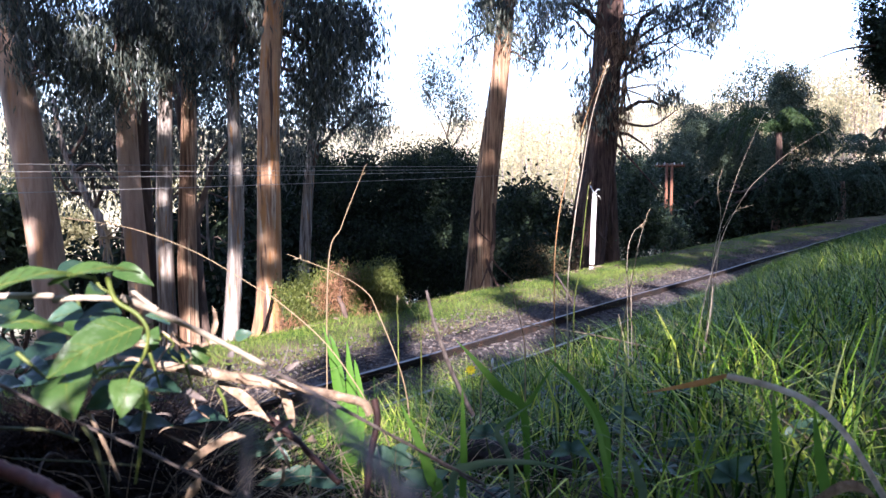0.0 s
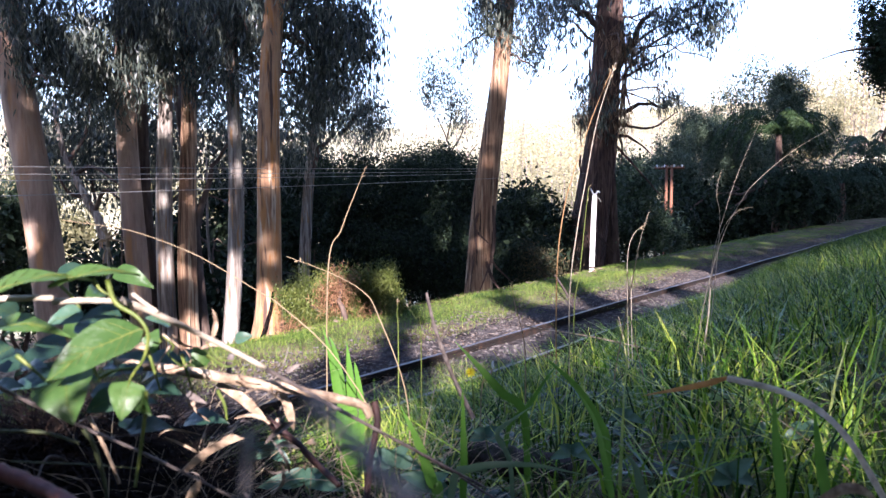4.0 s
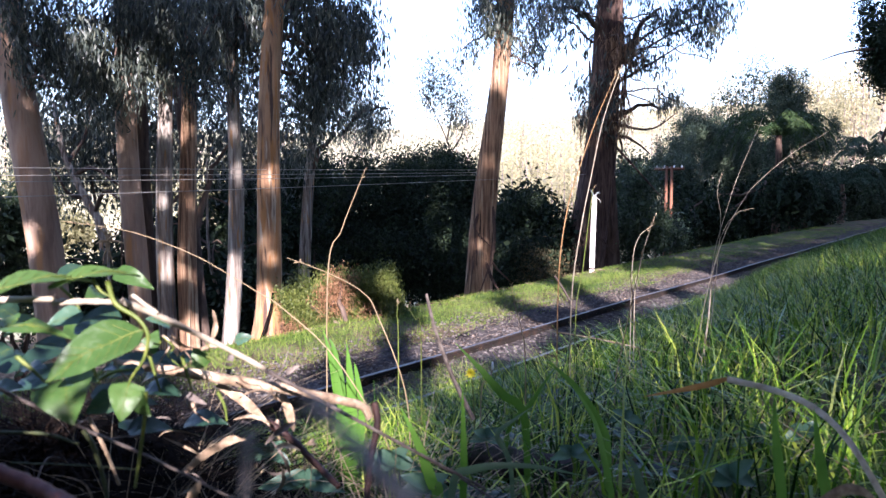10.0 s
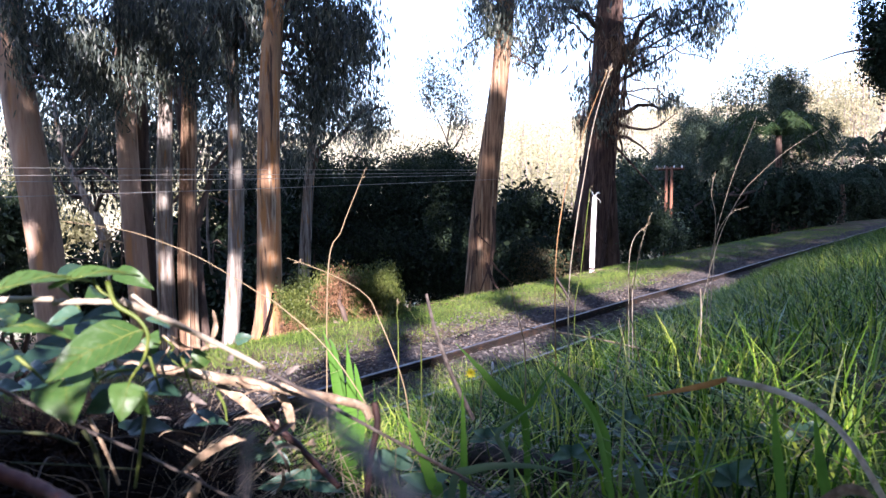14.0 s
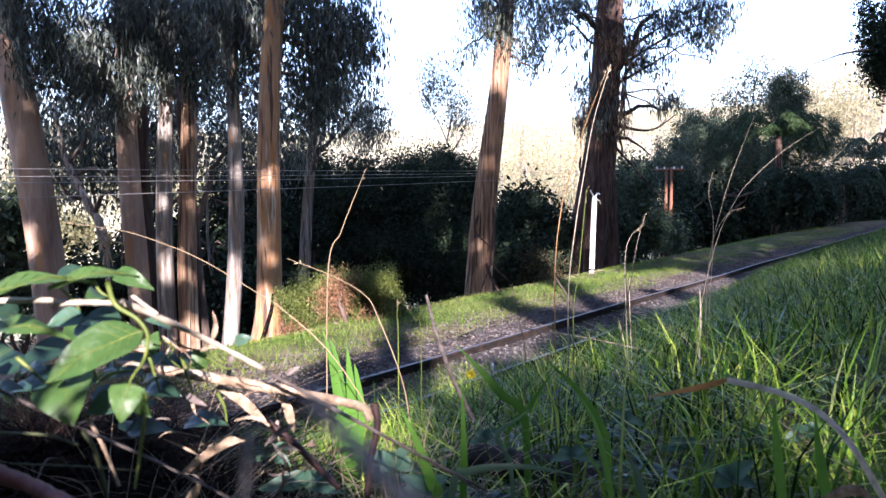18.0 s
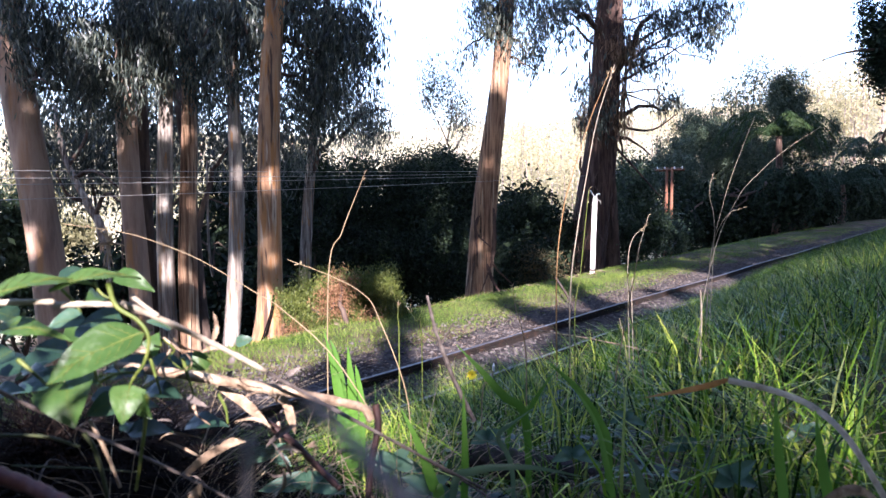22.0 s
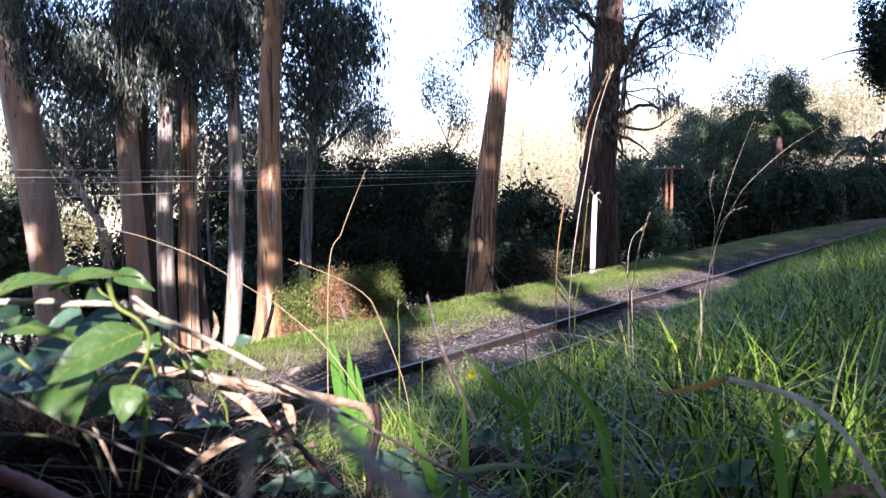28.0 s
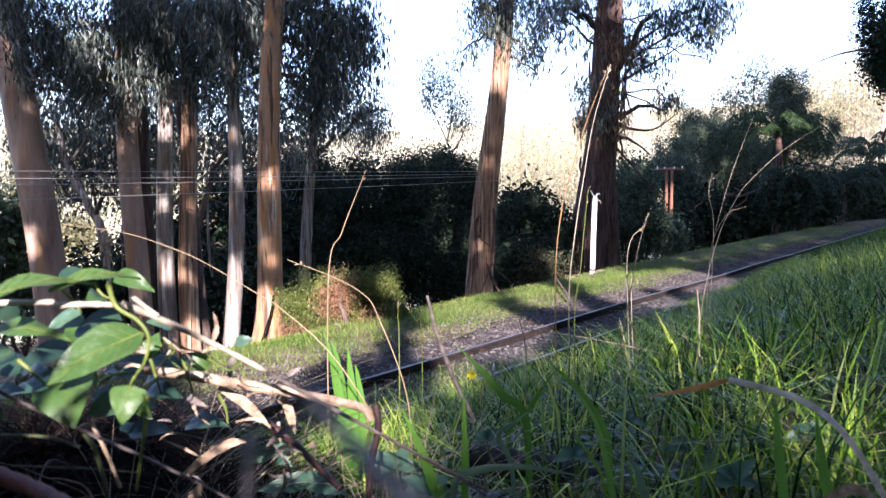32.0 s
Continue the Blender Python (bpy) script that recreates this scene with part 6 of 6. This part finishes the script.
sway_f = stalk([(0.693, 1.800, 1.253), (0.703, 1.800, 1.418), (0.734, 1.800, 1.545), (0.762, 1.800, 1.635), (0.817, 1.800, 1.773)], 0.0010, 14, PALE)
sway_g = stalk([(0.690, 1.800, 1.223), (0.710, 1.800, 1.431), (0.748, 1.800, 1.519), (0.797, 1.800, 1.541)], 0.0010, 26, PALE, seed_len=0.3)
sway_h = stalk([(0.680, 1.750, 1.218), (0.697, 1.750, 1.492), (0.686, 1.750, 1.577), (0.696, 1.750, 1.633)], 0.0010, 20, PALE, seed_len=0.3)
sway_i = stalk([(0.603, 1.600, 1.168), (0.605, 1.600, 1.208), (0.612, 1.600, 1.288), (0.613, 1.600, 1.357)], 0.0036, 0, PALE, label="bright bleached grass stalk")
sway_j = stalk([(0.380, 1.500, 1.168), (0.393, 1.500, 1.244), (0.415, 1.500, 1.356), (0.435, 1.500, 1.454)], 0.002, 6)
sway_k = stalk([(0.448, 1.500, 1.155), (0.435, 1.500, 1.206), (0.416, 1.500, 1.306), (0.409, 1.500, 1.405)], 0.0018, 6)
stalk([(-0.063, 0.900, 1.214), (-0.137, 0.900, 1.352), (-0.210, 0.900, 1.424), (-0.245, 0.900, 1.447), (-0.311, 0.900, 1.487), (-0.364, 0.900, 1.510), (-0.416, 0.900, 1.526), (-0.493, 0.900, 1.537)], 0.0010, 5, label="long thin dry stalk arching over the weeds")
stalk([(-0.267, 1.600, 1.378), (-0.234, 1.600, 1.491), (-0.202, 1.600, 1.573), (-0.177, 1.600, 1.633)], 0.0018, 6)
stalk([(-0.080, 1.500, 1.130), (-0.142, 1.500, 1.310), (-0.174, 1.500, 1.361), (-0.244, 1.500, 1.401), (-0.338, 1.500, 1.437)], 0.0018, 5)
stalk([(0.193, 1.600, 1.182), (0.186, 1.600, 1.248), (0.168, 1.600, 1.315), (0.158, 1.600, 1.368)], 0.0018, 5)
stalk([(-0.117, 1.800, 1.208), (-0.120, 1.800, 1.253), (-0.118, 1.800, 1.290)], 0.0022, 6, STEM_GREEN, "dark green weed stem")
stalk([(-0.058, 1.800, 1.216), (-0.072, 1.800, 1.250), (-0.089, 1.800, 1.276)], 0.002, 4, STEM_GREEN, "dark green weed stem")


# ---- low growth in the grass ----
def low_weed(x, y, n, size, material):
    z = float(ground(x, y))
    ob = thing("low_weed", (x, y, z), "low broad-leaved weed in the grass", "plant", "low weeds in the grass")
    for k in range(n):
        a = k * 2.4 + RNG.uniform(-0.4, 0.4)
        L = size * RNG.uniform(0.7, 1.2)
        b = np.array((x, y, z + 0.03)) + np.array((math.cos(a), math.sin(a), 0)) * size * 0.25
        part("leaf", leaf_geo(b, b + np.array((math.cos(a) * L, math.sin(a) * L, L * RNG.uniform(0.0, 0.5))), (-0.3 * math.cos(a), -0.3 * math.sin(a), 1), L * 0.5, 0.5), material, ob, smooth=True)


for i in range(90):
    r, a = RNG.uniform(0.8, 2.6), RNG.uniform(-0.3, 0.62)
    x, y = r * math.sin(a), r * math.cos(a)
    low_weed(x, y, int(RNG.integers(4, 8)), RNG.uniform(0.022, 0.05), LEAF_BLUE if i % 3 else LEAF_NEAR)

for p, size in (((0.331, 0.780, 1.249), 0.045), ((0.279, 1.050, 1.231), 0.035), ((0.666, 1.150, 1.250), 0.05), ((0.341, 0.950, 1.224), 0.04), ((0.432, 0.950, 1.235), 0.045), ((-0.015, 0.750, 1.248), 0.045), ((-0.060, 0.850, 1.237), 0.045), ((0.063, 1.000, 1.217), 0.04), ((0.170, 0.900, 1.230), 0.035), ((-0.163, 0.800, 1.233), 0.05), ((-0.228, 0.900, 1.230), 0.04), ((0.476, 0.900, 1.260), 0.04)):
    p = np.array(p)
    z = float(ground(p[0], p[1]))
    ob = thing("low_weed", (p[0], p[1], z), "ragged blue-green weed leaves among grass", "plant", "low weeds in the grass")
    part("stem", tube(spline([(p[0], p[1], z - 0.01), (p[0] + 0.01, p[1] + 0.01, (z + p[2]) / 2), p], 8), 0.0012, 5), STEM_GREEN, ob, smooth=True)
    for k in range(4):
        a = -0.3 + k * 1.25 + RNG.uniform(-0.3, 0.3)
        d = np.array((math.cos(a), -0.3, math.sin(a) * 0.6)) * size * RNG.uniform(0.6, 1.1)
        part("leaf", leaf_geo(p, p + d, (0.1, -0.8, 0.7), size * 0.42, 0.2, 0.3), LEAF_WEED, ob, smooth=True)
near = scatter(2600, (-1.0, 5), (-1.5, 2.9))
near = near[(np.hypot(near[:, 0], near[:, 1]) > 0.8) & (near[:, 1] > -0.5) & (np.hypot(near[:, 0] + 0.46, near[:, 1] - 0.86) > 0.34)]
field("dry_grass", "dry straws caught in the green grass", near, (0.06, 0.24), (0.0012, 0.003), (0.6, 2.0), STRAW, 4)
# Dead growth coloured near black, with the hollow's shade put into it.
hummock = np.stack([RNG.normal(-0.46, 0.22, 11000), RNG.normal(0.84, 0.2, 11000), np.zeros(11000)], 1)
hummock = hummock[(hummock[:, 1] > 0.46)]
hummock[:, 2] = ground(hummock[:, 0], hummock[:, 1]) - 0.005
field("dead_growth", "tangle of dead fern and grass, shade put into its colour", hummock, (0.04, 0.15), (0.0008, 0.0028), (0.8, 2.4), surface("shade_dark_dead_growth", [(0.004, 0.003, 0.003), (0.008, 0.006, 0.005), (0.024, 0.016, 0.012)], 10, rough=0.95, bump=0, island=0.7, gloss=0.02), 4)


# ---- what the breeze moves ----
def sway(ob, rows):
    """rows: seconds, degrees of lean to the right."""
    x, y, z = ob.location
    walk(ob, [(t, pose(x, y, z, 0, a, 0)) for t, a in rows])


def motions():
    sway(sway_a, [(0, -2.6), (1, -1.6), (2, -2.4), (3, -1.6), (6, -1.2), (8, 0.3), (10, -0.3), (11, 0.3), (12, -0.5), (13, -2.2), (14, -2.0), (17, -2.2), (20, -2.2), (22, -1.6), (25, -1.2), (28, -1.8), (32, -2.2)])
    sway(sway_b, [(0, -2.2), (1, -1.2), (2, -2.2), (3, -1.2), (6, -1.0), (8, 0.2), (10, -0.2), (11, 0.3), (12, -0.6), (13, -1.8), (14, -1.8), (17, -2.0), (20, -2.0), (22, -1.5), (25, -1.0), (28, -1.6), (32, -2.0)])
    for ob, k in ((sway_c, 1.0), (sway_d, 1.0), (sway_l, 0.5), (sway_j, 0.7), (sway_k, 0.7)):
        sway(ob, [(0, -2.6 * k), (1, -4.2 * k), (2, -3.0 * k), (3.5, -2.6 * k), (6, -1.5 * k), (8, 0.0), (10, -0.3 * k), (11.5, 0.9 * k), (12.5, 1.0 * k), (14, -1.8 * k), (16.5, -3.8 * k), (19, -3.4 * k), (22, -2.6 * k), (25, -1.2 * k), (28, -2.6 * k), (32, -3.0 * k)])
    for ob, k in ((sway_e, 1.0), (sway_f, 0.9), (sway_g, 1.2), (sway_h, 1.2)):
        sway(ob, [(0, 0.2 * k), (0.5, -0.6 * k), (1, 0.8 * k), (1.5, -0.4 * k), (2, 0.4 * k), (3, 0.3 * k), (6, -0.6 * k), (8, 0.2 * k), (10, 0.2 * k), (11, -0.3 * k), (12, 0.3 * k), (13, -1.0 * k), (14, -1.3 * k), (16.5, -2.0 * k), (19, -2.0 * k), (22, -1.9 * k), (25, -1.9 * k), (28, -1.8 * k), (32, -2.1 * k)])
    sway(sway_i, [(0, 3.0), (0.5, 8.0), (1, 10.5), (1.5, 6.5), (2, 0.5), (3, 0), (3.5, 1.6), (6, -0.8), (7, -3.0), (8, -1.6), (9, 0), (10, 1.8), (10.5, -3.0), (11, -0.8), (12, 0), (13, -2.2), (13.5, -4.6), (14.5, -3.0), (17, -4.5), (19, -4.0), (22, -4.2), (25, -4.8), (28, -4.4), (32, -6.0)])


motions()
